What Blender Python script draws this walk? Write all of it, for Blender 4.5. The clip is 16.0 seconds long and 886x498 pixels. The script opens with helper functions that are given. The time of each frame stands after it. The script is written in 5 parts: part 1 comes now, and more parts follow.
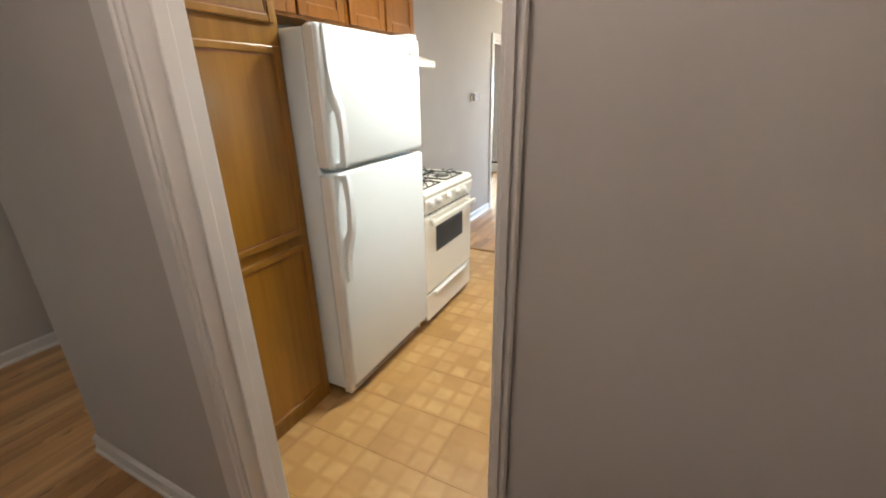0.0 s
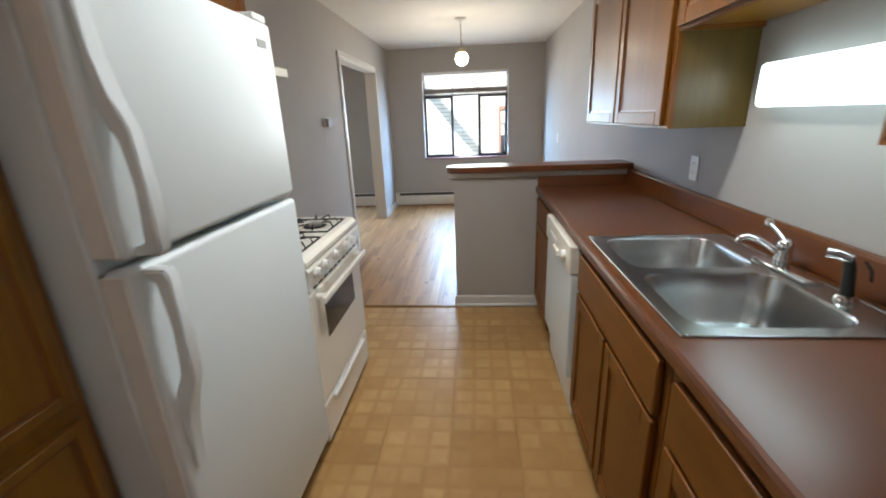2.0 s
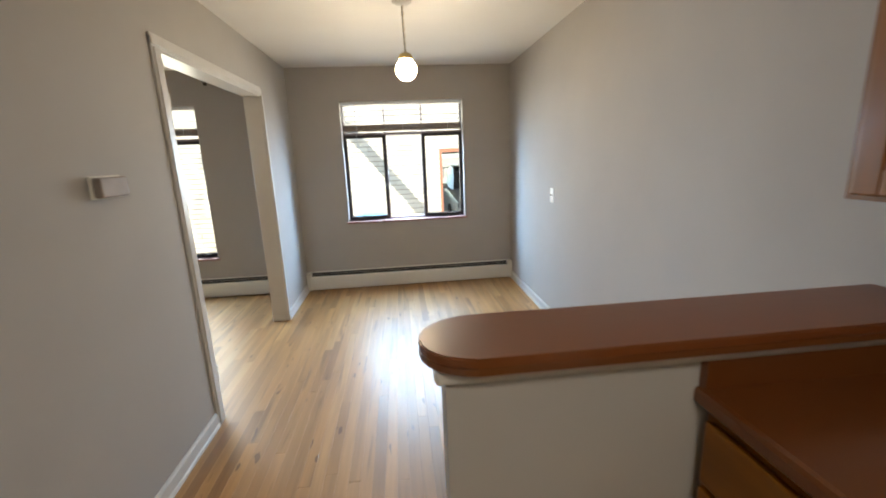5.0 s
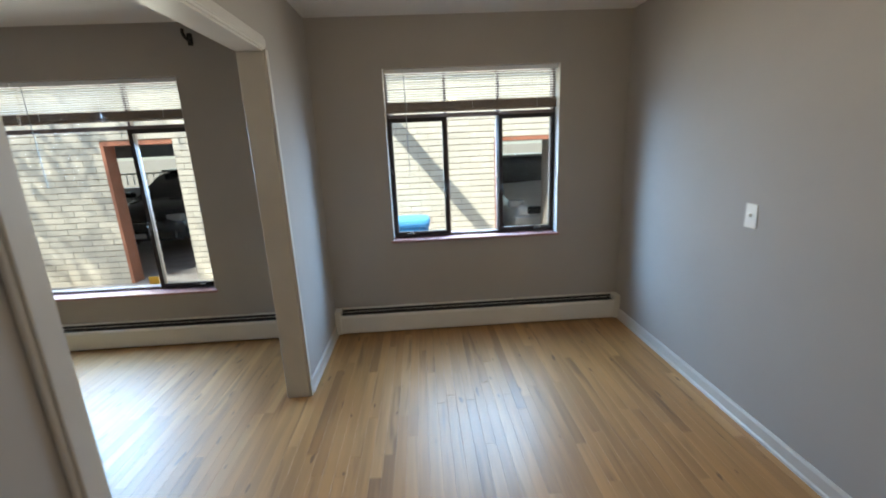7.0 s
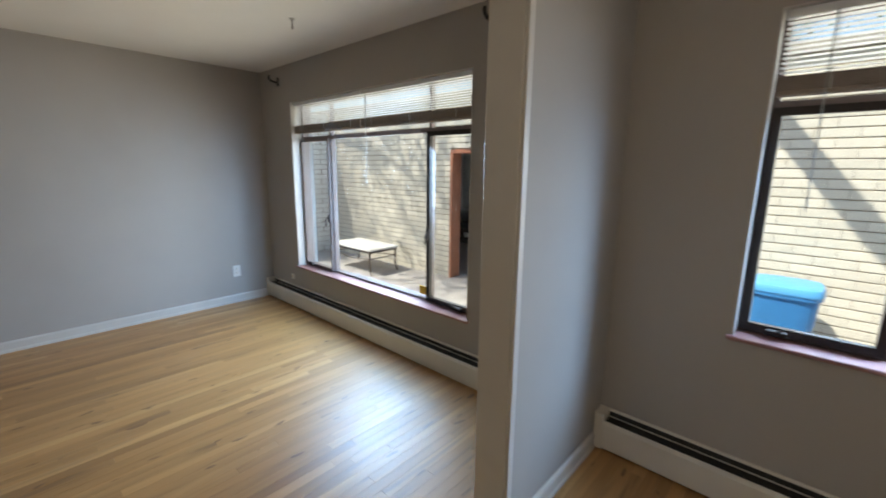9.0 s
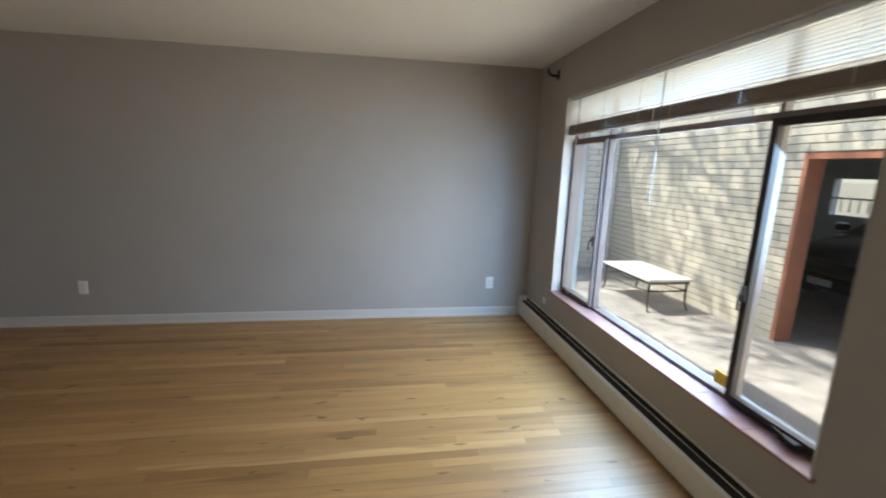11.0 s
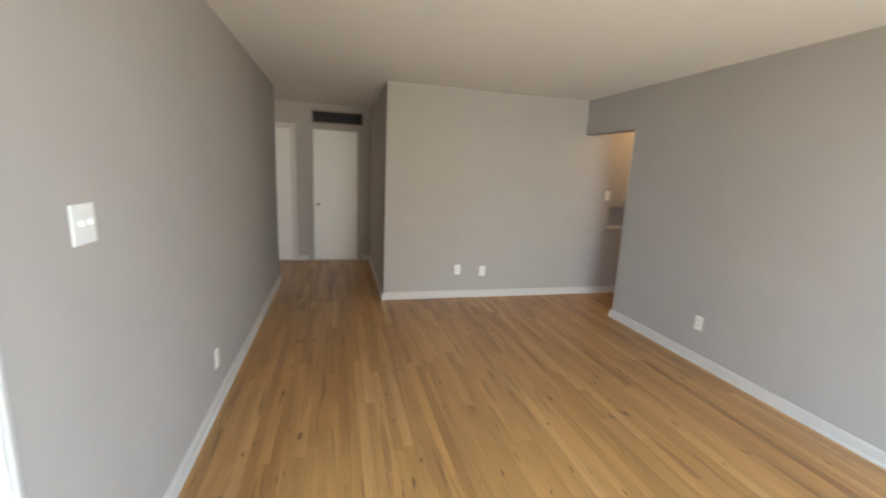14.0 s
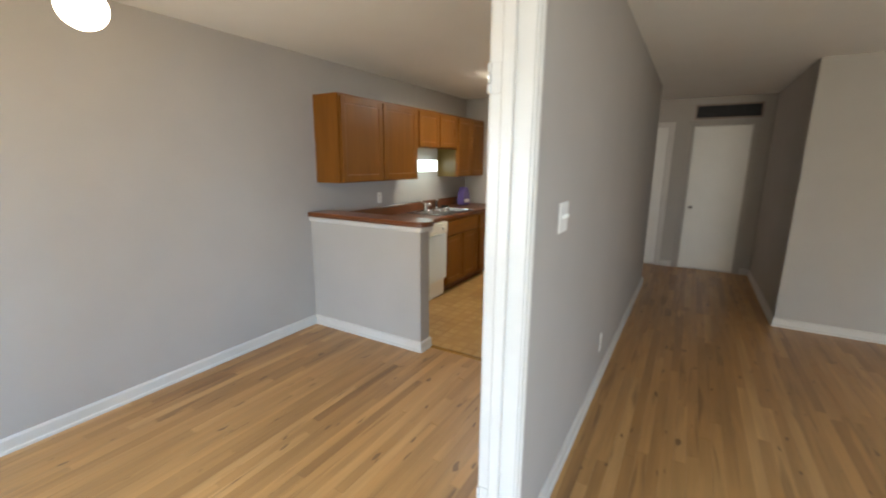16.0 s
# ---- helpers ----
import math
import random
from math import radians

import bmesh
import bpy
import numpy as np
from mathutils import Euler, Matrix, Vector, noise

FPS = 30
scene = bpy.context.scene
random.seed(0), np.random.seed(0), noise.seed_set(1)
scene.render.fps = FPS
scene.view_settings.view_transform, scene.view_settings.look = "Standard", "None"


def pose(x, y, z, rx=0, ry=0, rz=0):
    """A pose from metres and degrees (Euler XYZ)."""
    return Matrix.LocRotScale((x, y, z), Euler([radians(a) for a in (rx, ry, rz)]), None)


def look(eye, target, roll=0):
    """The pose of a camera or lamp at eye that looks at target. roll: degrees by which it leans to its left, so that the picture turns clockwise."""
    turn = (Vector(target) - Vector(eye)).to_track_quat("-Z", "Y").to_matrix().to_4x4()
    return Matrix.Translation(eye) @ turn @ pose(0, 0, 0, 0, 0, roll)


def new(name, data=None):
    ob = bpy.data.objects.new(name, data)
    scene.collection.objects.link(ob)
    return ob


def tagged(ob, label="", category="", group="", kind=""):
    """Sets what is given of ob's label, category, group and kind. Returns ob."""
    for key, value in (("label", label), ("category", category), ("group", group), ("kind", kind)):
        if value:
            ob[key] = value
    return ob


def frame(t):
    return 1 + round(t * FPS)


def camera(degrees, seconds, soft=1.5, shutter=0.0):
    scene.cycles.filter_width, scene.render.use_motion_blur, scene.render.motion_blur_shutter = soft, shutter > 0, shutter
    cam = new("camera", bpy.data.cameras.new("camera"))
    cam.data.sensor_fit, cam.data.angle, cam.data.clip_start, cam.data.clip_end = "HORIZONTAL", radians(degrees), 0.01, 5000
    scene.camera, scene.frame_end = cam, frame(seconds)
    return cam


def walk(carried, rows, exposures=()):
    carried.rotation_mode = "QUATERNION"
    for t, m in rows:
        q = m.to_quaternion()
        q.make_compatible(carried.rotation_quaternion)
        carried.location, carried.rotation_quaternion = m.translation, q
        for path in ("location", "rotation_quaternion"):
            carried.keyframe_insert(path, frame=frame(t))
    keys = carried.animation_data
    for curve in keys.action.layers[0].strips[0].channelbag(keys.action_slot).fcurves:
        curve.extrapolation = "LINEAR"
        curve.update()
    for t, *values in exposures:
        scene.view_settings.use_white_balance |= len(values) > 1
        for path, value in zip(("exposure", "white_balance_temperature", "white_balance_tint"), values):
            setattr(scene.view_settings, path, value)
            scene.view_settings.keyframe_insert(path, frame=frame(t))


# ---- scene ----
cam = camera(94.1, 16.0, 1.9, 0.35)
PATH = [
    (0, (1.862, -7.45, 1.465), (1.011, -5.789, 0.746), -1.1),
    (0.5, (1.856, -7.447, 1.456), (0.895, -5.841, 0.75), -3.2),
    (1, (1.698, -7.314, 1.439), (0.837, -5.666, 0.704), -3.4),
    (1.5, (1.492, -7.143, 1.43), (1.163, -5.278, 0.788), -2.7),
    (2, (1.355, -6.838, 1.407), (1.187, -4.942, 0.794), -2.3),
    (2.5, (1.298, -6.462, 1.426), (1.357, -4.562, 0.805), -0.0),
    (3, (1.215, -6.106, 1.463), (1.431, -4.177, 0.98), -2.1),
    (3.5, (1.2, -5.788, 1.45), (1.286, -3.835, 1.031), -1.9),
    (4, (1.191, -5.44, 1.457), (1.107, -3.484, 1.049), -2.2),
    (4.2, (1.19, -5.311, 1.442), (1.176, -3.348, 1.06), -2.4),
    (6.3, (0.807, -3.727, 1.479), (1.055, -1.823, 0.921), -2.1),
    (6.5, (0.766, -3.608, 1.439), (0.983, -1.698, 0.887), -2.4),
    (7, (0.771, -3.263, 1.496), (0.858, -1.326, 1.005), -2.5),
    (7.5, (0.743, -2.893, 1.495), (0.625, -0.94, 1.082), -2.1),
    (8, (0.739, -2.572, 1.496), (0.229, -0.685, 1.074), -1.9),
    (8.5, (0.766, -2.318, 1.444), (-0.211, -0.62, 1.04), 0.3),
    (9, (0.727, -2.084, 1.456), (-0.593, -0.633, 1.067), 0.7),
    (9.2, (0.696, -1.988, 1.471), (-0.747, -0.662, 1.072), 0.2),
    (11.3, (-0.007, -1.478, 1.465), (-1.961, -1.395, 1.048), 2.0),
    (11.5, (-0.088, -1.462, 1.465), (-2.036, -1.56, 1.023), 1.8),
    (12, (-0.237, -1.476, 1.525), (-2.108, -2.059, 1.126), 1.1),
    (12.5, (-0.462, -1.475, 1.465), (-2.264, -2.277, 1.134), 3.0),
    (13, (-0.652, -1.539, 1.477), (-2.301, -2.6, 1.083), 2.6),
    (13.5, (-0.702, -1.528, 1.454), (-1.804, -3.142, 1.028), 1.6),
    (14, (-0.857, -1.417, 1.51), (-1.352, -3.318, 1.133), 2.6),
    (14.5, (-0.904, -1.326, 1.521), (-0.926, -3.29, 1.147), 2.3),
    (15, (-0.772, -1.338, 1.522), (-0.368, -3.255, 1.123), 1.4),
    (15.5, (-0.677, -1.279, 1.532), (0.06, -3.095, 1.133), 0.8),
    (16, (-0.555, -1.207, 1.519), (0.447, -2.887, 1.104), 0.4),
]

# exposure rows: seconds, stops, kelvin, tint
EXPO = [(0.0, 3.1, 6000, 7), (1.0, 2.95, 6000, 7), (1.5, 2.58, 6000, 8), (2.0, 2.1, 5700, 8), (2.5, 1.88, 6100, 9), (3.0, 2.05, 6900, 11), (3.5, 2.2, 6900, 11), (4.2, 2.15, 6800, 10), (6.3, 1.35, 6100, 7), (8.0, 0.95, 6400, 9), (9.0, 0.95, 6400, 10), (11.5, 1.15, 6450, 10), (12.5, 1.75, 6250, 10), (13.0, 1.88, 6250, 9), (13.4, 2.25, 6200, 9), (14.0, 2.68, 6400, 8), (14.7, 2.62, 6500, 8), (16.0, 2.15, 6500, 8)]
walk(cam, [(t, look(eye, target, roll)) for t, eye, target, roll in PATH], EXPO)

# ---- world, sun, lights ----
SUN_ELEV, SUN_AZ = 60.0, 215.0      # degrees; azimuth clockwise from +y
world = bpy.data.worlds.new("world")
scene.world = world
world.use_nodes = True
wn = world.node_tree.nodes
sky = wn.new("ShaderNodeTexSky")
sky.sky_type = 'NISHITA'
sky.sun_disc = False
sky.sun_elevation = radians(SUN_ELEV)
sky.sun_rotation = radians(SUN_AZ)
wn["Background"].inputs[1].default_value = 0.15
world.node_tree.links.new(sky.outputs[0], wn["Background"].inputs[0])

sun_data = bpy.data.lights.new("sun", 'SUN')
sun_data.energy, sun_data.angle, sun_data.color = 4.2, radians(1.0), (1.0, 0.95, 0.87)
sun = new("sun", sun_data)
az, el = radians(SUN_AZ), radians(SUN_ELEV)
to_sun = Vector((math.sin(az) * math.cos(el), math.cos(az) * math.cos(el), math.sin(el)))
sun.matrix_world = look(to_sun * 40, (0, 0, 0))


def lamp(name, kind, where, energy, color, size=0.1, aim=None, size_y=None):
    data = bpy.data.lights.new(name, kind)
    data.energy, data.color = energy, color
    if kind == 'AREA':
        data.shape, data.size, data.size_y = 'RECTANGLE', size, size_y or size
    else:
        data.shadow_soft_size = size
    ob = new(name, data)
    ob.matrix_world = look(where, aim) if aim else pose(*where)
    return ob


# daylight in the two window openings, the globe, the sink light, the kitchen and alcove lamps


def window_light(name, x, z, w, h, sky, bounce):
    """Lamps in one window opening: the cool sky that falls in steeply from both sides, and the warm glow of the sunlit bricks and patio."""
    for s in (-1, 1):
        px = x + s * w * 0.22
        o = lamp(name + "_sky", 'AREA', (px, 0.44, 1.50), sky / 2, (0.38, 0.64, 1.0), w * 0.42, (px - s * 0.9, 0.44 - 0.75, 1.50 - 0.85), 0.80)
        o.data.spread = radians(110)
    o = lamp(name + "_bounce", 'AREA', (x, 0.190, z), bounce, (1.0, 0.91, 0.74), w, (x, 0.190 - 1.0, z), h)
    o.data.spread = radians(150)


window_light("dining_window", 1.19, 1.38, 1.3, 1.26, 25, 8.0)
window_light("living_window", -2.065, 1.22, 2.2, 1.58, 34, 17.5)
lamp("globe_bulb", 'POINT', (1.205, -1.865, 2.0), 1.3, (1.0, 0.78, 0.54), 0.03)
lamp("sink_tube", 'AREA', (2.25, -5.56, 1.38), 0.13, (0.74, 1.0, 0.95), 0.55, (2.2, -5.56, 0.5), 0.08)
lamp("kitchen_lamp", 'AREA', (1.26, -5.42, 2.33), 4.7, (1.0, 0.95, 0.85), 0.25, (1.26, -5.42, 0))
lamp("alcove_lamp", 'POINT', (-4.75, -5.45, 2.15), 1.9, (1.0, 0.62, 0.30), 0.06)
lamp("vestibule_lamp", 'POINT', (1.50, -7.25, 2.25), 2.2, (1.0, 0.80, 0.70), 0.08)

# ---- materials ----


def mat(name, color, rough=0.5, metal=0.0, var=0.12, scale=6.0, bump=0.0, bump_scale=60.0, coords='Object', stretch=(1, 1, 1), coat=0.0,
        spread=None, second=None, fine=0.0, rvar=0.008):
    """A plain surface: mottled at two scales, with fine relief. spread: 'object' or 'island' varies the tone piece by piece."""
    m = bpy.data.materials.new(name)
    m.use_nodes = True
    nt = m.node_tree
    n, l = nt.nodes, nt.links
    b = n["Principled BSDF"]
    b.inputs["Roughness"].default_value = rough
    b.inputs["Metallic"].default_value = metal
    b.inputs["Coat Weight"].default_value = coat
    b.inputs["Coat Roughness"].default_value = 0.12
    tc = n.new("ShaderNodeTexCoord")
    mp = n.new("ShaderNodeMapping")
    mp.inputs["Scale"].default_value = stretch
    l.new(tc.outputs[coords], mp.inputs["Vector"])
    vec = mp.outputs[0]
    rnd = None
    if spread == 'object':
        rnd = n.new("ShaderNodeObjectInfo").outputs["Random"]
    elif spread == 'island':
        rnd = n.new("ShaderNodeNewGeometry").outputs["Random Per Island"]
    if rnd:
        mul = n.new("ShaderNodeMath")
        mul.operation = 'MULTIPLY'
        mul.inputs[1].default_value = 37.0
        l.new(rnd, mul.inputs[0])
        add = n.new("ShaderNodeVectorMath")
        add.operation = 'ADD'
        l.new(vec, add.inputs[0])
        l.new(mul.outputs[0], add.inputs[1])
        vec = add.outputs[0]
    t1 = n.new("ShaderNodeTexNoise")
    t1.inputs["Scale"].default_value, t1.inputs["Detail"].default_value = scale, 5
    t2 = n.new("ShaderNodeTexNoise")
    t2.inputs["Scale"].default_value, t2.inputs["Detail"].default_value = scale * 0.17, 2
    for t in (t1, t2):
        l.new(vec, t.inputs["Vector"])
    mx = n.new("ShaderNodeMath")
    mx.operation = 'ADD'
    l.new(t1.outputs[0], mx.inputs[0])
    l.new(t2.outputs[0], mx.inputs[1])
    src = mx.outputs[0]
    lo, hi = 0.75, 1.25
    if rnd:
        m2 = n.new("ShaderNodeMath")
        m2.operation = 'MULTIPLY_ADD'
        m2.inputs[1].default_value = fine or 0.7
        l.new(rnd, m2.inputs[0])
        l.new(src, m2.inputs[2])
        src = m2.outputs[0]
        hi += (fine or 0.7)
    mr = n.new("ShaderNodeMapRange")
    mr.inputs[1].default_value, mr.inputs[2].default_value = lo, hi
    l.new(src, mr.inputs[0])
    cm = n.new("ShaderNodeMix")
    cm.data_type = 'RGBA'
    a = second or tuple(c * (1 - var) for c in color)
    bcol = color if second else tuple(min(1, c * (1 + var)) for c in color)
    cm.inputs["A"].default_value = (*a, 1)
    cm.inputs["B"].default_value = (*bcol, 1)
    l.new(mr.outputs[0], cm.inputs["Factor"])
    tint = cm.outputs["Result"]
    l.new(tint, b.inputs["Base Color"])
    rr = n.new("ShaderNodeMapRange")
    rr.inputs[3].default_value, rr.inputs[4].default_value = max(0.02, rough - rvar), min(1, rough + rvar)
    l.new(t1.outputs[0], rr.inputs[0])
    l.new(rr.outputs[0], b.inputs["Roughness"])
    if bump:
        t3 = n.new("ShaderNodeTexNoise")
        t3.inputs["Scale"].default_value, t3.inputs["Detail"].default_value = bump_scale, 4
        l.new(vec, t3.inputs["Vector"])
        bp = n.new("ShaderNodeBump")
        bp.inputs["Strength"].default_value, bp.inputs["Distance"].default_value = bump, 0.004
        l.new(t3.outputs[0], bp.inputs["Height"])
        l.new(bp.outputs[0], b.inputs["Normal"])
    return m


def wood(name, dark, light, rough=0.35, axis='Z', spread=None, fine=0.7, coat=0.0, ring=1.0):
    """Grained timber: long streaks along one axis."""
    st = {'X': (1.2, 16, 16), 'Y': (16, 1.2, 16), 'Z': (16, 16, 1.2)}[axis]
    return mat(name, light, rough, 0, 0, 2.2 * ring, 0.05, 9, 'Object', st, coat, spread, dark, fine, 0.05)


def floor_mat(name, joined):
    """Varnished oak strips: a tone for each board, fine grain, broad figure, mineral streaks and small knots."""
    m = bpy.data.materials.new(name)
    m.use_nodes = True
    n, l = m.node_tree.nodes, m.node_tree.links
    b = n["Principled BSDF"]
    rnd = n.new("ShaderNodeNewGeometry").outputs["Random Per Island"] if joined else n.new("ShaderNodeObjectInfo").outputs["Random"]
    tc = n.new("ShaderNodeTexCoord")
    mul = n.new("ShaderNodeMath")
    mul.operation = 'MULTIPLY'
    mul.inputs[1].default_value = 53.0
    l.new(rnd, mul.inputs[0])
    add = n.new("ShaderNodeVectorMath")
    l.new(tc.outputs["Object"], add.inputs[0])
    l.new(mul.outputs[0], add.inputs[1])

    def noise(stretch, detail, twist, a0, a1, b0, b1):
        mp = n.new("ShaderNodeMapping")
        mp.inputs["Scale"].default_value = stretch
        l.new(add.outputs[0], mp.inputs["Vector"])
        t = n.new("ShaderNodeTexNoise")
        t.inputs["Scale"].default_value, t.inputs["Detail"].default_value = 1.0, detail
        t.inputs["Distortion"].default_value = twist
        l.new(mp.outputs[0], t.inputs["Vector"])
        r = n.new("ShaderNodeMapRange")
        for k, v in enumerate((a0, a1, b0, b1)):
            r.inputs[k + 1].default_value = v
        l.new(t.outputs[0], r.inputs[0])
        return r.outputs[0]

    ramp = n.new("ShaderNodeValToRGB")
    stops = ((0.0, (0.26, 0.126, 0.040)), (0.06, (0.345, 0.175, 0.057)), (0.35, (0.395, 0.205, 0.068)), (0.8, (0.435, 0.230, 0.079)), (1.0, (0.515, 0.292, 0.112)))
    while len(ramp.color_ramp.elements) < len(stops):
        ramp.color_ramp.elements.new(0.5)
    for e, (at, c) in zip(ramp.color_ramp.elements, stops):
        e.position, e.color = at, (*c, 1)
    l.new(rnd, ramp.inputs[0])
    tone = ramp.outputs[0]
    for g in (noise((70, 2.5, 1), 4, 0.0, 0.3, 0.7, 0.92, 1.05), noise((11, 0.9, 1), 3, 0.8, 0.34, 0.66, 0.82, 1.09)):
        sc = n.new("ShaderNodeVectorMath")
        sc.operation = 'SCALE'
        l.new(tone, sc.inputs[0])
        l.new(g, sc.inputs["Scale"])
        tone = sc.outputs[0]
    for f in (noise((17, 1.3, 1), 2, 0.4, 0.60, 0.70, 0.0, 0.50), noise((26, 7.0, 1), 1, 0.2, 0.715, 0.76, 0.0, 0.75)):
        mx = n.new("ShaderNodeMix")
        mx.data_type = 'RGBA'
        mx.inputs["B"].default_value = (0.105, 0.044, 0.015, 1)
        l.new(f, mx.inputs["Factor"])
        l.new(tone, mx.inputs["A"])
        tone = mx.outputs["Result"]
    l.new(tone, b.inputs["Base Color"])
    l.new(noise((6, 2.0, 1), 2, 0.0, 0.3, 0.7, 0.40, 0.50), b.inputs["Roughness"])
    bp = n.new("ShaderNodeBump")
    bp.inputs["Strength"].default_value, bp.inputs["Distance"].default_value = 0.05, 0.002
    l.new(noise((60, 3, 1), 3, 0.0, 0.2, 0.8, 0.0, 1.0), bp.inputs["Height"])
    l.new(bp.outputs[0], b.inputs["Normal"])
    b.inputs["Coat Weight"].default_value = 0.38
    b.inputs["Coat Roughness"].default_value = 0.34
    return m


def glow(name, color, strength):
    m = bpy.data.materials.new(name)
    m.use_nodes = True
    b = m.node_tree.nodes["Principled BSDF"]
    b.inputs["Base Color"].default_value = (*color, 1)
    b.inputs["Emission Color"].default_value = (*color, 1)
    b.inputs["Emission Strength"].default_value = strength
    b.inputs["Roughness"].default_value = 0.3
    return m


def glass_mat(name, tint=(0.97, 1.0, 0.99)):
    m = bpy.data.materials.new(name)
    m.use_nodes = True
    n, l = m.node_tree.nodes, m.node_tree.links
    out = n["Material Output"]
    tr = n.new("ShaderNodeBsdfTransparent")
    tr.inputs[0].default_value = (*tint, 1)
    gl = n.new("ShaderNodeBsdfGlossy")
    gl.inputs["Roughness"].default_value = 0.02
    lw = n.new("ShaderNodeLayerWeight")
    lw.inputs[0].default_value = 0.5
    pw = n.new("ShaderNodeMath")
    pw.operation = 'POWER'
    pw.inputs[1].default_value = 5.0
    l.new(lw.outputs["Facing"], pw.inputs[0])
    ma = n.new("ShaderNodeMath")
    ma.operation = 'MULTIPLY_ADD'
    ma.inputs[1].default_value, ma.inputs[2].default_value = 0.85, 0.03
    l.new(pw.outputs[0], ma.inputs[0])
    ms = n.new("ShaderNodeMixShader")
    l.new(ma.outputs[0], ms.inputs[0])
    l.new(tr.outputs[0], ms.inputs[1])
    l.new(gl.outputs[0], ms.inputs[2])
    l.new(ms.outputs[0], out.inputs[0])
    return m


M = {}
M['wall'] = mat("grey_wall_paint", (0.405, 0.380, 0.350), 0.78, 0, 0.03, 3.0, 0.06, 180)
M['ceiling'] = mat("ceiling_paint", (0.76, 0.74, 0.71), 0.8, 0, 0.02, 3.0, 0.25, 150)
M['trim'] = mat("white_trim_paint", (0.57, 0.55, 0.515), 0.35, 0, 0.03, 9.0, 0.06, 60)
M['plank'] = floor_mat("oak_floor", False)
M['planks'] = floor_mat("oak_floor_far", True)
M['tile_bed'] = mat("tile_bed", (0.36, 0.22, 0.085), 0.7)
M['gap'] = mat("floor_gap", (0.11, 0.06, 0.03), 0.8)
M['oak'] = wood("honey_oak", (0.155, 0.055, 0.0060), (0.205, 0.076, 0.0088), 0.40, 'Z', coat=0.05)
M['oak_h'] = wood("honey_oak_rail", (0.155, 0.055, 0.0060), (0.205, 0.076, 0.0088), 0.40, 'Y', coat=0.05)
M['oak_dark'] = wood("shaded_oak_edge", (0.16, 0.055, 0.016), (0.27, 0.105, 0.03), 0.35, 'Z', coat=0.2)
M['oak_y'] = wood("yellow_oak", (0.20, 0.092, 0.008), (0.29, 0.137, 0.013), 0.30, 'Z', coat=0.12)
# olive cast of lamplight on the cabinet sides, put into the oak colour
M['oak_lamplit'] = wood("lamplit_oak_side", (0.105, 0.066, 0.012), (0.145, 0.09, 0.018), 0.38, 'Z', coat=0.08)
M['laminate'] = mat("rust_laminate", (0.125, 0.036, 0.006), 0.30, 0, 0.03, 5)
M['bar_edge'] = mat("rust_laminate_bar", (0.16, 0.047, 0.012), 0.28, 0, 0.03, 5)
M['appliance'] = mat("white_enamel", (0.74, 0.80, 0.815), 0.40, 0, 0.012, 2.0)
M['enamel'] = mat("cream_enamel", (0.82, 0.80, 0.72), 0.22, 0, 0.02, 3.0)
M['plastic'] = mat("white_plastic", (0.80, 0.79, 0.75), 0.4, 0, 0.02, 5.0)
M['ivory'] = mat("ivory_plastic", (0.78, 0.75, 0.66), 0.4, 0, 0.03, 5.0)
M['gasket'] = mat("grey_gasket", (0.33, 0.34, 0.33), 0.6)
M['iron'] = mat("black_iron", (0.016, 0.015, 0.014), 0.5, 0.0, 0.2, 30, 0.2, 120)
M['dark'] = mat("black_rubber", (0.012, 0.012, 0.012), 0.6)
M['steel'] = mat("brushed_steel", (0.55, 0.56, 0.56), 0.24, 1.0, 0.015, 4, 0.0, 300)
M['chrome'] = mat("chrome", (0.80, 0.80, 0.80), 0.08, 1.0, 0.02)
M['oven_glass'] = mat("oven_glass", (0.05, 0.055, 0.06), 0.12)
M['burner'] = mat("burner_cap", (0.30, 0.29, 0.27), 0.4, 0.6, 0.15, 40)
M['bronze'] = mat("dark_bronze_frame", (0.020, 0.014, 0.014), 0.65, 0.0, 0.2, 20)
M['alu'] = mat("grey_window_metal", (0.17, 0.135, 0.13), 0.6, 0.0, 0.1, 20)
M['sill'] = mat("mauve_sill_tile", (0.36, 0.20, 0.19), 0.35, 0, 0.15, 14, 0.1, 80)
M['slat'] = mat("white_blind_slat", (0.80, 0.81, 0.83), 0.45, 0, 0.02)
sn, sl_ = M['slat'].node_tree.nodes, M['slat'].node_tree.links
trl = sn.new("ShaderNodeBsdfTranslucent")
trl.inputs[0].default_value = (0.84, 0.89, 0.95, 1)
smx = sn.new("ShaderNodeMixShader")
smx.inputs[0].default_value = 0.12
sl_.new(sn["Principled BSDF"].outputs[0], smx.inputs[1])
sl_.new(trl.outputs[0], smx.inputs[2])
sl_.new(smx.outputs[0], sn["Material Output"].inputs[0])
# plain brown, also the shade on the white blinds' gathered stack put into colour
M['blind_rail'] = mat("brown_and_stack_shade", (0.27, 0.22, 0.19), 0.6, 0, 0.1, 20)
M['heater'] = mat("cream_heater_enamel", (0.70, 0.67, 0.60), 0.4, 0, 0.05, 5.0, 0.05, 60)
M['fin'] = mat("heater_fin_and_slot_shade", (0.03, 0.028, 0.025), 0.7)
M['vent'] = mat("dark_vent", (0.045, 0.045, 0.05), 0.6)
M['door'] = mat("white_door_paint", (0.74, 0.73, 0.70), 0.38, 0, 0.03, 4.0, 0.06, 60)
M['vinyl'] = None
M['brass'] = mat("brass", (0.55, 0.42, 0.20), 0.3, 1.0)
M['globe'] = glow("lit_globe_glass", (1.0, 0.80, 0.52), 9.0)
M['tube'] = glow("lit_fluorescent_cover", (0.86, 1.0, 0.96), 1.0)
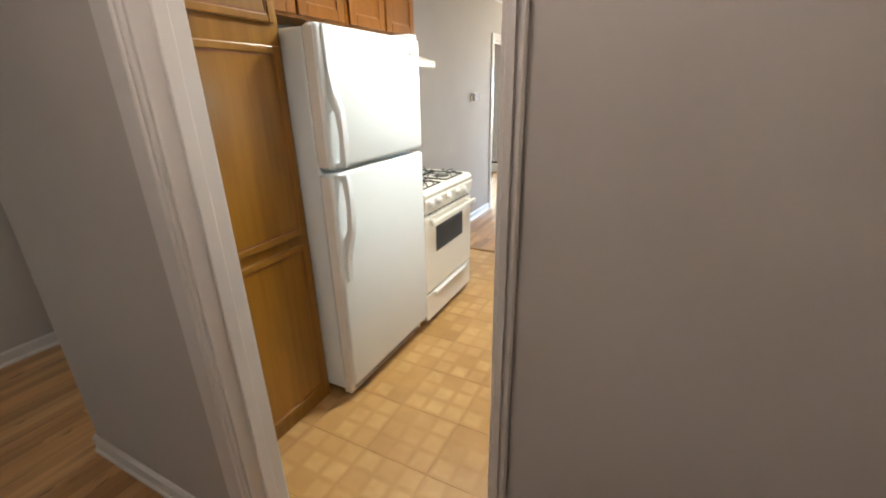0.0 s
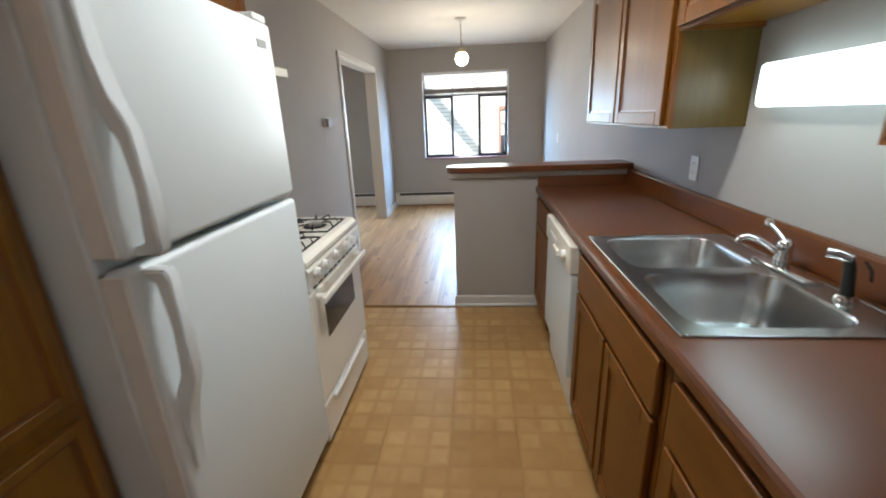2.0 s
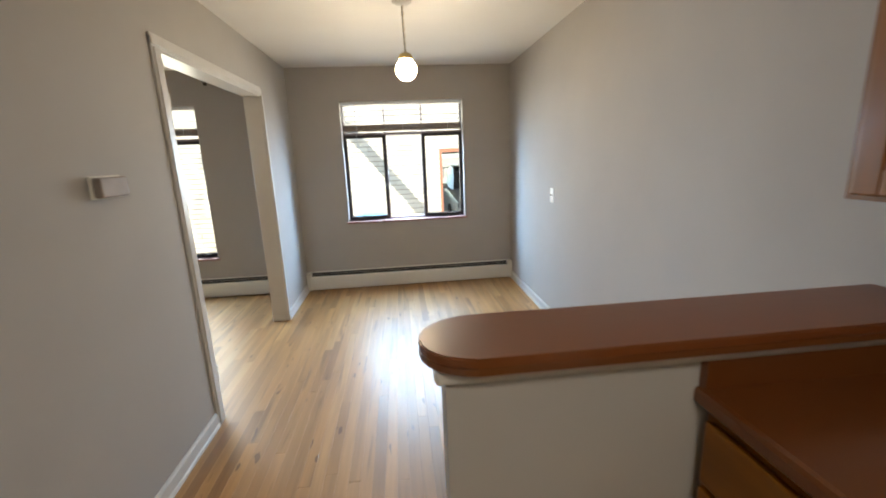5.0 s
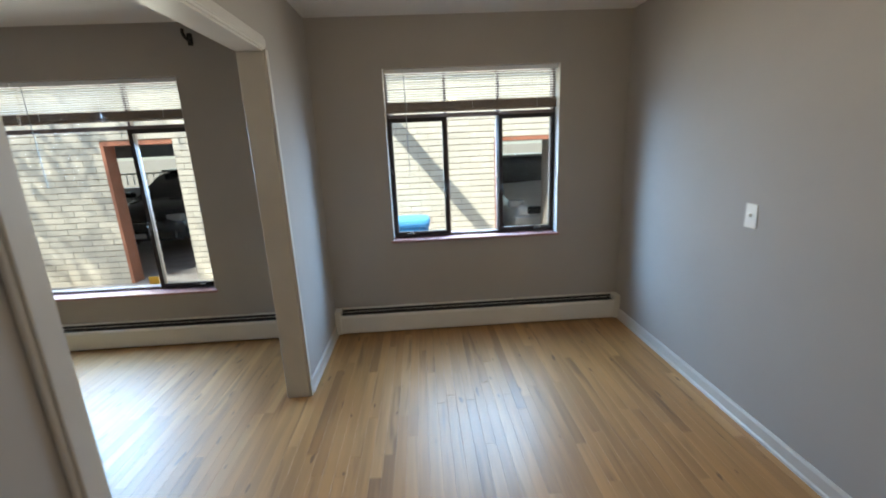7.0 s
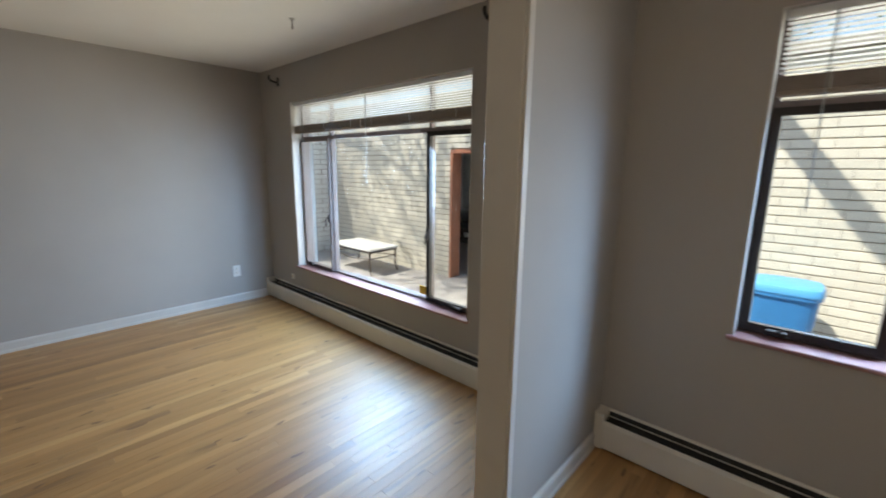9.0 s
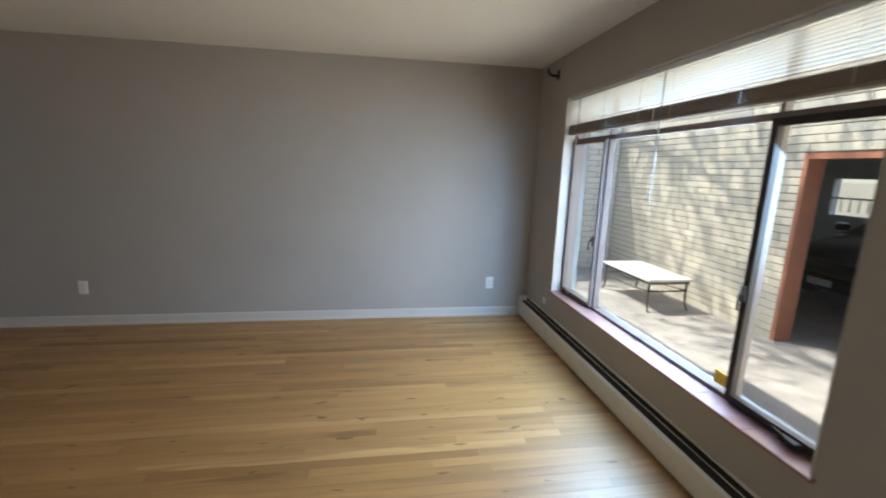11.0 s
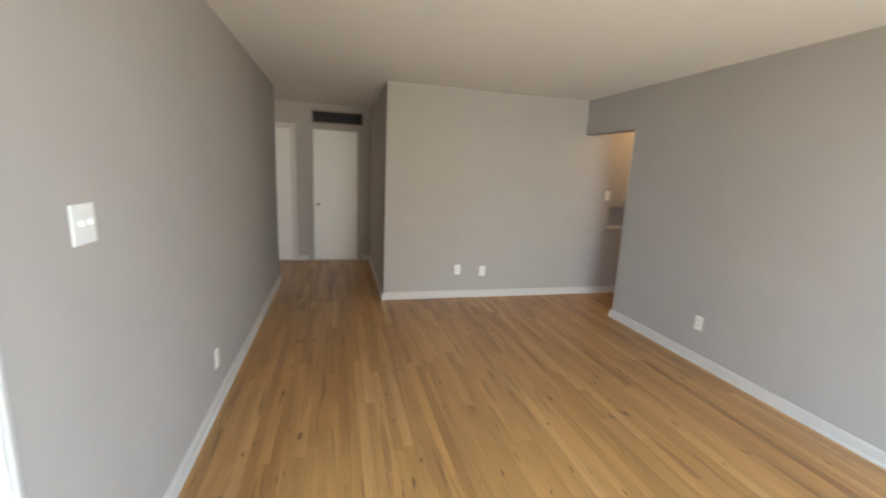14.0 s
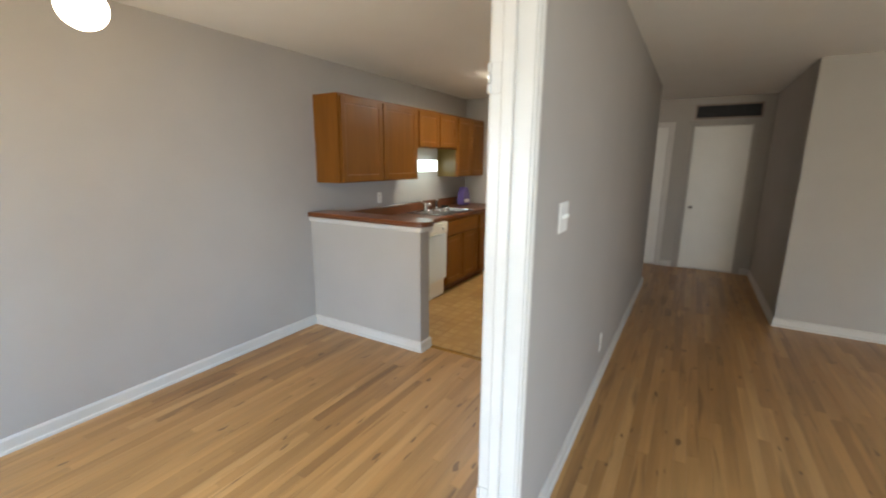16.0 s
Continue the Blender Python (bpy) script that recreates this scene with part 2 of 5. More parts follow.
M['ceil_lamp'] = glow("lit_ceiling_glass", (1.0, 0.84, 0.62), 4.0)
M['glass'] = glass_mat("window_glass")
M['mirror'] = mat("mirror", (0.7, 0.7, 0.7), 0.03, 1.0)
M['brick'] = mat("buff_brick", (0.68, 0.605, 0.48), 0.85, 0, 0.10, 9.0, 0.35, 60, spread='object')
M['bricks'] = mat("buff_brick_far", (0.68, 0.605, 0.48), 0.85, 0, 0.10, 9.0, 0.35, 60, spread='island')
M['mortar'] = mat("mortar", (0.24, 0.18, 0.11), 0.95, 0, 0.12, 20, 0.3, 90)
M['white_brick'] = mat("white_painted_brick", (0.84, 0.82, 0.77), 0.7, 0, 0.06, 9.0, 0.3, 60, spread='island')
M['terracotta'] = mat("terracotta_paint", (0.42, 0.16, 0.085), 0.6, 0, 0.1, 8.0, 0.2, 60)
M['concrete'] = mat("patio_concrete", (0.36, 0.325, 0.295), 0.85, 0, 0.16, 5.0, 0.25, 60)
M['soil'] = mat("dry_ground", (0.20, 0.17, 0.12), 0.95, 0, 0.2, 3.0, 0.3, 40)
M['dim'] = mat("carport_plaster", (0.60, 0.59, 0.58), 0.9, 0, 0.12, 4.0)
M['stucco'] = mat("outer_stucco", (0.45, 0.40, 0.33), 0.9, 0, 0.1, 4.0, 0.3, 60)
M['stone_top'] = mat("pale_stone_tabletop", (0.70, 0.66, 0.60), 0.4, 0, 0.08, 12)
M['table_iron'] = mat("bronze_table_iron", (0.10, 0.075, 0.055), 0.5, 0.5, 0.15, 20)
M['bin'] = mat("blue_bin_plastic", (0.045, 0.22, 0.50), 0.42, 0, 0.06, 8)
M['bin_lid'] = mat("blue_lid_plastic", (0.10, 0.36, 0.66), 0.38, 0, 0.06, 8)
M['yellow'] = mat("yellow_sticker", (0.80, 0.50, 0.02), 0.5)
M['car_silver'] = mat("silver_car_paint", (0.70, 0.68, 0.64), 0.3, 0.2, 0.04, 3, coat=0.8)
M['car_dark'] = mat("dark_car_paint", (0.03, 0.035, 0.045), 0.25, 0.3, 0.05, 3, coat=0.8)
M['car_glass'] = mat("car_glass", (0.02, 0.025, 0.03), 0.06)
M['tyre'] = mat("tyre_rubber", (0.015, 0.015, 0.016), 0.8)
M['lamp_glass'] = mat("headlight_glass", (0.55, 0.55, 0.55), 0.1, 0.2)
M['leaf'] = mat("leaf", (0.07, 0.13, 0.03), 0.6, 0, 0.3, 3.0, spread='island')
M['bark'] = mat("bark", (0.13, 0.095, 0.065), 0.95, 0, 0.25, 12, 0.5, 30)
M['purple'] = mat("purple_packaging", (0.12, 0.085, 0.26), 0.35, 0, 0.25, 14)
M['vanity'] = mat("vanity_grey", (0.30, 0.28, 0.25), 0.5, 0, 0.05, 6)


def vinyl_mat():
    """Square sheet-tile print: pale small squares on a tan mottled field, one tile 0.305 m."""
    m = mat("tan_vinyl_tile", (0.48, 0.285, 0.096), 0.36, 0, 0.1, 9, 0.06, 60, spread='object', second=(0.355, 0.195, 0.059), fine=0.35)
    nt = m.node_tree
    n, l = nt.nodes, nt.links
    b = n["Principled BSDF"]
    base = b.inputs["Base Color"].links[0].from_socket
    tc = n.new("ShaderNodeTexCoord")
    br = n.new("ShaderNodeTexBrick")
    br.offset = 0.0
    br.inputs["Scale"].default_value = 1.0
    br.inputs["Brick Width"].default_value = 0.1017
    br.inputs["Row Height"].default_value = 0.1017
    br.inputs["Mortar Size"].default_value = 0.022
    br.inputs["Mortar Smooth"].default_value = 0.9
    br.inputs["Color1"].default_value = (0.0, 0.0, 0.0, 1)
    br.inputs["Color2"].default_value = (0.55, 0.55, 0.55, 1)
    br.inputs["Mortar"].default_value = (0, 0, 0, 1)
    add = n.new("ShaderNodeVectorMath")
    add.operation = 'ADD'
    add.inputs[1].default_value = (0.1525, 0.1525, 0)
    inf = n.new("ShaderNodeObjectInfo")
    jump = n.new("ShaderNodeMath")
    jump.operation = 'MULTIPLY'
    jump.inputs[1].default_value = 61.0
    whole = n.new("ShaderNodeMath")
    whole.operation = 'FLOOR'
    size = n.new("ShaderNodeMath")
    size.operation = 'MULTIPLY'
    size.inputs[1].default_value = 0.305
    both = n.new("ShaderNodeVectorMath")
    both.operation = 'ADD'
    l.new(inf.outputs["Random"], jump.inputs[0])
    l.new(jump.outputs[0], whole.inputs[0])
    l.new(whole.outputs[0], size.inputs[0])
    l.new(tc.outputs["Object"], add.inputs[0])
    l.new(add.outputs[0], both.inputs[0])
    l.new(size.outputs[0], both.inputs[1])
    l.new(both.outputs[0], br.inputs["Vector"])
    mx = n.new("ShaderNodeMix")
    mx.data_type = 'RGBA'
    mx.inputs["B"].default_value = (0.72, 0.51, 0.24, 1)
    ns = n.new("ShaderNodeTexNoise")
    ns.inputs["Scale"].default_value = 14
    l.new(both.outputs[0], ns.inputs["Vector"])
    mu = n.new("ShaderNodeMath")
    mu.operation = 'MULTIPLY'
    l.new(br.outputs["Color"], mu.inputs[0])
    l.new(ns.outputs[0], mu.inputs[1])
    l.new(mu.outputs[0], mx.inputs["Factor"])
    l.new(base, mx.inputs["A"])
    l.new(mx.outputs["Result"], b.inputs["Base Color"])
    return m


M['vinyl'] = vinyl_mat()
for key, level in (('oak', 0.22), ('oak_h', 0.22), ('oak_lamplit', 0.35), ('laminate', 0.75), ('wall', 0.28)):
    M[key].node_tree.nodes["Principled BSDF"].inputs["Specular IOR Level"].default_value = level

# ---- building helpers ----
ORIGIN = {}


def box(bm, x0, x1, y0, y1, z0, z1):
    v = [bm.verts.new(p) for p in ((x0, y0, z0), (x1, y0, z0), (x1, y1, z0), (x0, y1, z0), (x0, y0, z1), (x1, y0, z1), (x1, y1, z1), (x0, y1, z1))]
    for f in ((3, 2, 1, 0), (4, 5, 6, 7), (0, 1, 5, 4), (1, 2, 6, 5), (2, 3, 7, 6), (3, 0, 4, 7)):
        bm.faces.new([v[i] for i in f])
    return bm


def merge(bm, other):
    me = bpy.data.meshes.new("tmp")
    other.to_mesh(me)
    other.free()
    bm.from_mesh(me)
    bpy.data.meshes.remove(me)
    return bm


def rbox(bm, x0, x1, y0, y1, z0, z1, r=0.004, seg=2):
    """A box with rounded edges."""
    o = bmesh.new()
    box(o, x0, x1, y0, y1, z0, z1)
    bmesh.ops.bevel(o, geom=list(o.edges), offset=r, segments=seg, affect='EDGES', profile=0.5)
    return merge(bm, o)


def tube(bm, pts, r, seg=8, r1=None):
    """A round bar through the points, closed at both ends."""
    pts = [Vector(p) for p in pts]
    rings = []
    for i, p in enumerate(pts):
        d = (pts[min(i + 1, len(pts) - 1)] - pts[max(i - 1, 0)]).normalized()
        a = d.orthogonal().normalized() if i == 0 else (rings_a - d * rings_a.dot(d)).normalized()
        rings_a = a
        b = d.cross(a)
        rr = r if r1 is None else r + (r1 - r) * i / (len(pts) - 1)
        rings.append([bm.verts.new(p + (a * math.cos(k * math.tau / seg) + b * math.sin(k * math.tau / seg)) * rr) for k in range(seg)])
    for p, q in zip(rings, rings[1:]):
        for k in range(seg):
            bm.faces.new((p[k], p[(k + 1) % seg], q[(k + 1) % seg], q[k]))
    bm.faces.new(rings[0][::-1])
    bm.faces.new(rings[-1])
    return bm


def lathe(bm, profile, c, seg=20, axis='Z'):
    """Turns (radius, height) pairs round an axis through c."""
    rings = []
    for r, h in profile:
        ring = []
        for k in range(seg):
            a = k * math.tau / seg
            p = (r * math.cos(a), r * math.sin(a), h)
            if axis == 'X':
                p = (h, r * math.cos(a), r * math.sin(a))
            elif axis == 'Y':
                p = (r * math.sin(a), h, r * math.cos(a))
            ring.append(bm.verts.new(Vector(c) + Vector(p)))
        rings.append(ring)
    for p, q in zip(rings, rings[1:]):
        for k in range(seg):
            bm.faces.new((p[k], p[(k + 1) % seg], q[(k + 1) % seg], q[k]))
    bm.faces.new(rings[0][::-1])
    bm.faces.new(rings[-1])
    return bm


def prism(bm, outline, axis, a, b):
    """Extrudes a flat outline along an axis from a to b. The outline's pairs are the two other axes in order."""
    def put(p, w):
        return {'X': (w, p[0], p[1]), 'Y': (p[0], w, p[1]), 'Z': (p[0], p[1], w)}[axis]
    lo = [bm.verts.new(put(p, a)) for p in outline]
    hi = [bm.verts.new(put(p, b)) for p in outline]
    k = len(outline)
    for i in range(k):
        bm.faces.new((lo[i], lo[(i + 1) % k], hi[(i + 1) % k], hi[i]))
    bm.faces.new(lo[::-1])
    bm.faces.new(hi)
    return bm


def finish(bm, smooth=False):
    bmesh.ops.recalc_face_normals(bm, faces=list(bm.faces))
    if smooth:
        for f in bm.faces:
            f.smooth = True
        for e in bm.edges:
            if len(e.link_faces) == 2 and e.calc_face_angle(0) > 0.7:
                e.smooth = False
    return bm


def thing(name, at, label, category, group="", kind=""):
    """An Empty at a thing's base, to which part() adds."""
    ob = new(name)
    ob.location = at
    ob.empty_display_size = 0.1
    ORIGIN[ob.name] = Vector(at)
    return tagged(ob, label, category, group, kind)


def part(name, bm, material, parent=None, label="", smooth=False):
    """Links a bmesh, drawn in world places, as one mesh object under a thing or a part."""
    finish(bm, smooth)
    me = bpy.data.meshes.new(name)
    bm.to_mesh(me)
    bm.free()
    me.materials.append(M[material])
    ob = new(name, me)
    if parent:
        ob.parent = parent
        o = ORIGIN[parent.name]
        me.transform(Matrix.Translation(-o))
        ORIGIN[ob.name] = o
    else:
        ORIGIN[ob.name] = Vector((0, 0, 0))
    return tagged(ob, label)


def solo(name, bm, material, label, category, group="", kind="", smooth=False):
    """A thing that is one mesh, its origin at its base."""
    finish(bm, smooth)
    lo = Vector([min(v.co[i] for v in bm.verts) for i in range(3)])
    hi = Vector([max(v.co[i] for v in bm.verts) for i in range(3)])
    o = Vector(((lo.x + hi.x) / 2, (lo.y + hi.y) / 2, lo.z))
    me = bpy.data.meshes.new(name)
    bm.to_mesh(me)
    bm.free()
    me.transform(Matrix.Translation(-o))
    me.materials.append(M[material])
    ob = new(name, me)
    ob.location = o
    ORIGIN[ob.name] = o
    return tagged(ob, label, category, group, kind)


def structure(name, bm, material, label=""):
    ob = part(name, bm, material)
    return tagged(ob, label, "", "", "structure")


def B():
    return bmesh.new()

# ---- the large structure ----
H = 2.40            # ceiling
XE, XW = 2.39, -3.79
GROUND = -0.32
SILL_D, SILL_L, HEAD = 0.758, 0.432, 2.052
WD = (0.525, 1.855)      # dining window
WL = (-3.19, -0.94)      # living window


def wall_with(bm, axis, a, b, lo, hi, holes, z0=0.0, z1=H):
    """A wall along an axis between lo and hi, a to b thick, with holes (from, to, bottom, top)."""
    def put(u0, u1, w0, w1):
        if u1 - u0 > 1e-4 and w1 - w0 > 1e-4:
            box(bm, *((u0, u1, a, b) if axis == 'X' else (a, b, u0, u1)), w0, w1)
    at = lo
    for u0, u1, w0, w1 in sorted(holes):
        put(at, u0, z0, z1)
        put(u0, u1, z0, w0)
        put(u0, u1, w1, z1)
        at = u1
    put(at, hi, z0, z1)
    return bm


structure("wall_north", wall_with(B(), 'X', 0, 0.22, -3.92, 2.52, [(*WD, SILL_D, HEAD), (*WL, SILL_L, HEAD)], GROUND, 2.9), 'wall', "grey painted window wall")
structure("wall_east", box(B(), XE, 2.52, -8.27, 0, -0.1, H), 'wall', "grey painted side wall of kitchen and dining room")
structure("wall_west", wall_with(B(), 'Y', -3.92, XW, -6.03, 0, [(-6.03, -5.16, -0.1, 2.0)], -0.1), 'wall', "grey painted living room wall with a passage")
structure("wall_partition", wall_with(B(), 'Y', -0.13, 0.0, -6.90, 0, [(-2.44, -0.92, -0.1, 2.015)], -0.1), 'wall', "grey painted wall between kitchen and living room")
structure("wall_kitchen_south", wall_with(B(), 'X', -6.90, -6.78, 0.0, XE, [(0.875, 1.686, -0.1, 2.05)], -0.1), 'wall', "grey painted wall with the kitchen doorway")
structure("wall_living_south", wall_with(B(), 'X', -6.15, -6.03, -5.4, -1.49, [(-4.62, -4.24, 0.86, 1.14)], -0.1), 'wall', "grey painted wall with a small niche")
structure("wall_niche_back", box(B(), -4.66, -4.20, -6.18, -6.154, 0.8, 1.2), 'wall', "grey back of the wall niche")
structure("wall_hall_west", box(B(), -1.49, -1.37, -8.145, -6.03, -0.1, H), 'wall', "grey painted hall wall")
structure("wall_hall_end", wall_with(B(), 'X', -8.27, -8.145, -1.49, XE, [(-1.18, -0.48, -0.1, 2.04), (-0.20, 0.56, -0.1, 2.04)], -0.1), 'wall', "grey painted wall at the end of the hall")
structure("wall_hall_end_back", box(B(), -1.49, 0.8, -8.40, -8.34, -0.1, H), 'dim', "dark wall behind the hall doors")
structure("wall_alcove_north", box(B(), -5.4, -3.92, -5.16, -5.04, -0.1, H), 'wall', "grey painted passage wall")
structure("wall_alcove_west", box(B(), -5.52, -5.4, -6.15, -5.04, -0.1, H), 'wall', "grey painted passage end wall")
structure("ceiling", box(B(), -5.52, 2.52, -8.40, 0.0, H, 2.55), 'ceiling', "white textured ceiling")
structure("roof_slab", box(B(), -5.52, 2.52, -8.40, 0.0, 2.56, 2.9), 'stucco', "flat roof above the rooms")

# half wall with its cap moulding and the bar
structure("half_wall", box(B(), 1.19, XE, -3.915, -3.79, 0, 0.985), 'wall', "grey painted half wall under the bar")
bm = B()
rbox(bm, 1.165, XE, -3.945, -3.765, 0.985, 1.025, 0.012, 3)
structure("trim_half_wall_cap", bm, 'trim', "white moulding under the bar top")

# subfloors; the planks and tiles come last in the file
hard_floor = structure("floor_hardwood", box(box(box(B(), -5.4, 0.0, -8.145, 0, -0.12, -0.014), 0.0, XE, -3.93, 0, -0.12, -0.014), 0.0, XE, -8.145, -6.84, -0.12, -0.014), 'gap', "oak strip floor")
tile_floor = structure("floor_kitchen", box(B(), 0.0, XE, -6.84, -3.93, -0.12, -0.006), 'tile_bed', "tan vinyl tile kitchen floor")
bm = B()
prism(bm, [(-3.955, 0.0), (-3.95, 0.006), (-3.938, 0.009), (-3.925, 0.009), (-3.912, 0.006), (-3.907, 0.0)], 'X', 0.0, 1.19)
structure("trim_threshold", bm, 'oak_y', "wooden threshold strip between tile and oak")
bm = B()
prism(bm, [(-6.875, 0.0), (-6.87, 0.005), (-6.81, 0.005), (-6.805, 0.0)], 'X', 0.90, 1.66)
structure("trim_threshold_south", bm, 'oak_y', "wooden threshold strip in the kitchen doorway")


def baseboard(axis, face, out, lo, hi, h=0.085):
    """A board along an axis on a wall's face; out is the way it stands proud."""
    t = 0.014 * out
    prof = [(face, 0.0), (face + t * 1.5, 0.0), (face + t * 1.5, 0.014), (face + t, 0.022), (face + t, h - 0.012), (face + t * 0.45, h), (face, h)]
    bm = B()
    if axis == 'X':
        prism(bm, prof, 'X', lo, hi)
    else:
        prism(bm, prof, 'Y', lo, hi)
    return structure("baseboard", bm, 'trim', "white painted baseboard")


baseboard('Y', XE, -1, -3.79, -0.09)
baseboard('X', -3.79, 1, 1.19, 2.368)
baseboard('X', -3.915, -1, 1.19, 1.80)
baseboard('Y', 1.19, -1, -3.93, -3.775)
baseboard('Y', 0.0, 1, -4.70, -2.512)
baseboard('Y', 0.0, 1, -0.900, -0.09)
baseboard('Y', -0.13, -1, -6.90, -2.512)
baseboard('Y', -0.13, -1, -0.90, -0.09)
baseboard('X', -6.90, -1, -0.151, 0.78)
baseboard('X', -6.90, -1, 1.706, XE)
baseboard('X', -6.03, 1, -5.38, -1.37)
baseboard('Y', XW, 1, -5.14, -0.09)
baseboard('X', -5.16, -1, -3.90, -3.77)
baseboard('Y', -1.37, 1, -8.13, -6.01)
baseboard('X', -8.145, 1, -1.35, -1.25)
baseboard('X', -8.145, 1, -0.41, -0.27)
baseboard('Y', XE, -1, -8.13, -6.92)


def casing(bm, axis, face, out, u0, u1, z0, z1):
    """A moulded flat casing board on a wall's face."""
    for d, inset in ((0.012, 0.0), (0.019, 0.016)):
        w0, w1 = sorted((face, face + d * out))
        horiz = (u1 - u0) > (z1 - z0)
        a0, a1, b0, b1 = u0, u1, z0, z1
        if horiz:
            b0, b1 = z0 + inset * 0.6, z1 - inset
        else:
            a0, a1 = u0 + inset * 0.8, u1 - inset * 0.8
        if axis == 'X':
            rbox(bm, a0, a1, w0, w1, b0, b1, 0.003, 1)
        else:
            rbox(bm, w0, w1, a0, a1, b0, b1, 0.003, 1)
    return bm


# doorway into the kitchen: jambs, stops, casings both sides
for x0, x1, sx in ((0.875, 0.893, 1), (1.668, 1.686, -1)):
    bm = B()
    rbox(bm, x0, x1, -6.902, -6.778, 0, 2.035, 0.002, 1)
    xs = x1 if sx > 0 else x0
    rbox(bm, *sorted((xs, xs + 0.011 * sx)), -6.86, -6.822, 0, 2.03, 0.003, 1)
    structure("trim_kitchen_jamb", bm, 'trim', "white painted door jamb with stop")
structure("trim_kitchen_head", rbox(B(), 0.875, 1.686, -6.902, -6.778, 2.035, 2.052, 0.002, 1), 'trim', "white painted door head")
for face, out in ((-6.90, -1), (-6.78, 1)):
    bm = B()
    casing(bm, 'X', face, out, 0.785, 0.882, 0, 2.045)
    if out < 0:
        casing(bm, 'X', face, out, 1.676, 1.704, 0, 2.045)
    else:
        casing(bm, 'X', face, out, 1.676, 1.735, 0, 2.045)
    casing(bm, 'X', face, out, 0.785, 1.765, 2.045, 2.135)
    structure("trim_kitchen_casing", bm, 'trim', "white painted door casing")

# wide opening from the dining room to the living room
bm = B()
rbox(bm, -0.132, 0.002, -2.442, -2.422, 0, 1.995, 0.002, 1)
rbox(bm, -0.075, -0.035, -2.424, -2.411, 0, 1.995, 0.003, 1)
structure("trim_opening_jamb", bm, 'trim', "white painted jamb with old hinge leaves")
structure("trim_opening_post", rbox(B(), -0.134, 0.004, -0.938, -0.918, 0, 1.995, 0.003, 1), 'trim', "white painted jamb of the stub wall")
structure("trim_opening_head", rbox(B(), -0.132, 0.002, -2.442, -0.918, 1.995, 2.017, 0.002, 1), 'trim', "white painted head of the opening")
structure("trim_post_casing", rbox(B(), 0.0045, 0.018, -0.936, -0.902, 0, 2.003, 0.003, 1), 'trim', "narrow white casing strip on the stub wall")
for face, out in ((0.0, 1), (-0.13, -1)):
    bm = B()
    outer = -2.507 if out > 0 else -2.468
    casing(bm, 'Y', face, out, outer, -2.427, 0, 2.005)
    casing(bm, 'Y', face, out, outer, -0.925, 2.005, 2.068)
    structure("trim_opening_casing", bm, 'trim', "white painted casing of the wide opening")
# ---- kitchen ----


def cab_door(parent, x, out, y0, y1, z0, z1, wood_name='oak', name="door", label="", fw=0.055):
    """A framed cabinet door in a plane of constant x, out is the way it faces: frame with a recessed panel."""
    y0, y1 = sorted((y0, y1))
    t = 0.019
    a, b = sorted((x, x + t * out))
    p0, p1 = sorted((x + 0.001 * out, x + 0.010 * out))
    d = part(name, box(B(), p0, p1, y0 + fw - 0.004, y1 - fw + 0.004, z0 + fw - 0.004, z1 - fw + 0.004), wood_name, parent, label)
    for u0, u1 in ((y0, y0 + fw), (y1 - fw, y1)):
        part("stile", rbox(B(), a, b, u0, u1, z0, z1, 0.004, 2), wood_name, d)
    for w0, w1 in ((z0, z0 + fw), (z1 - fw, z1)):
        part("rail", rbox(B(), a, b, y0 + fw, y1 - fw, w0, w1, 0.004, 2), wood_name, d)
    e0, e1 = sorted((x + 0.001 * out, x + 0.0125 * out))
    bm = B()
    iy0, iy1, iz0, iz1, q = y0 + fw, y1 - fw, z0 + fw, z1 - fw, 0.007
    box(bm, e0, e1, iy0 - 0.003, iy0 + q, iz0, iz1)
    box(bm, e0, e1, iy1 - q, iy1 + 0.003, iz0, iz1)
    box(bm, e0, e1, iy0 + q, iy1 - q, iz0 - 0.003, iz0 + q)
    box(bm, e0, e1, iy0 + q, iy1 - q, iz1 - q, iz1 + 0.003)
    part("moulding", bm, 'oak_dark', d)
    return d


def cab_drawer(parent, x, out, y0, y1, z0, z1, wood_name='oak_h'):
    y0, y1 = sorted((y0, y1))
    a, b = sorted((x, x + 0.019 * out))
    return part("drawer_front", rbox(B(), a, b, y0, y1, z0, z1, 0.005, 2), wood_name, parent)


# base cabinets along the east wall; fronts at x = 1.79
FX = 1.79


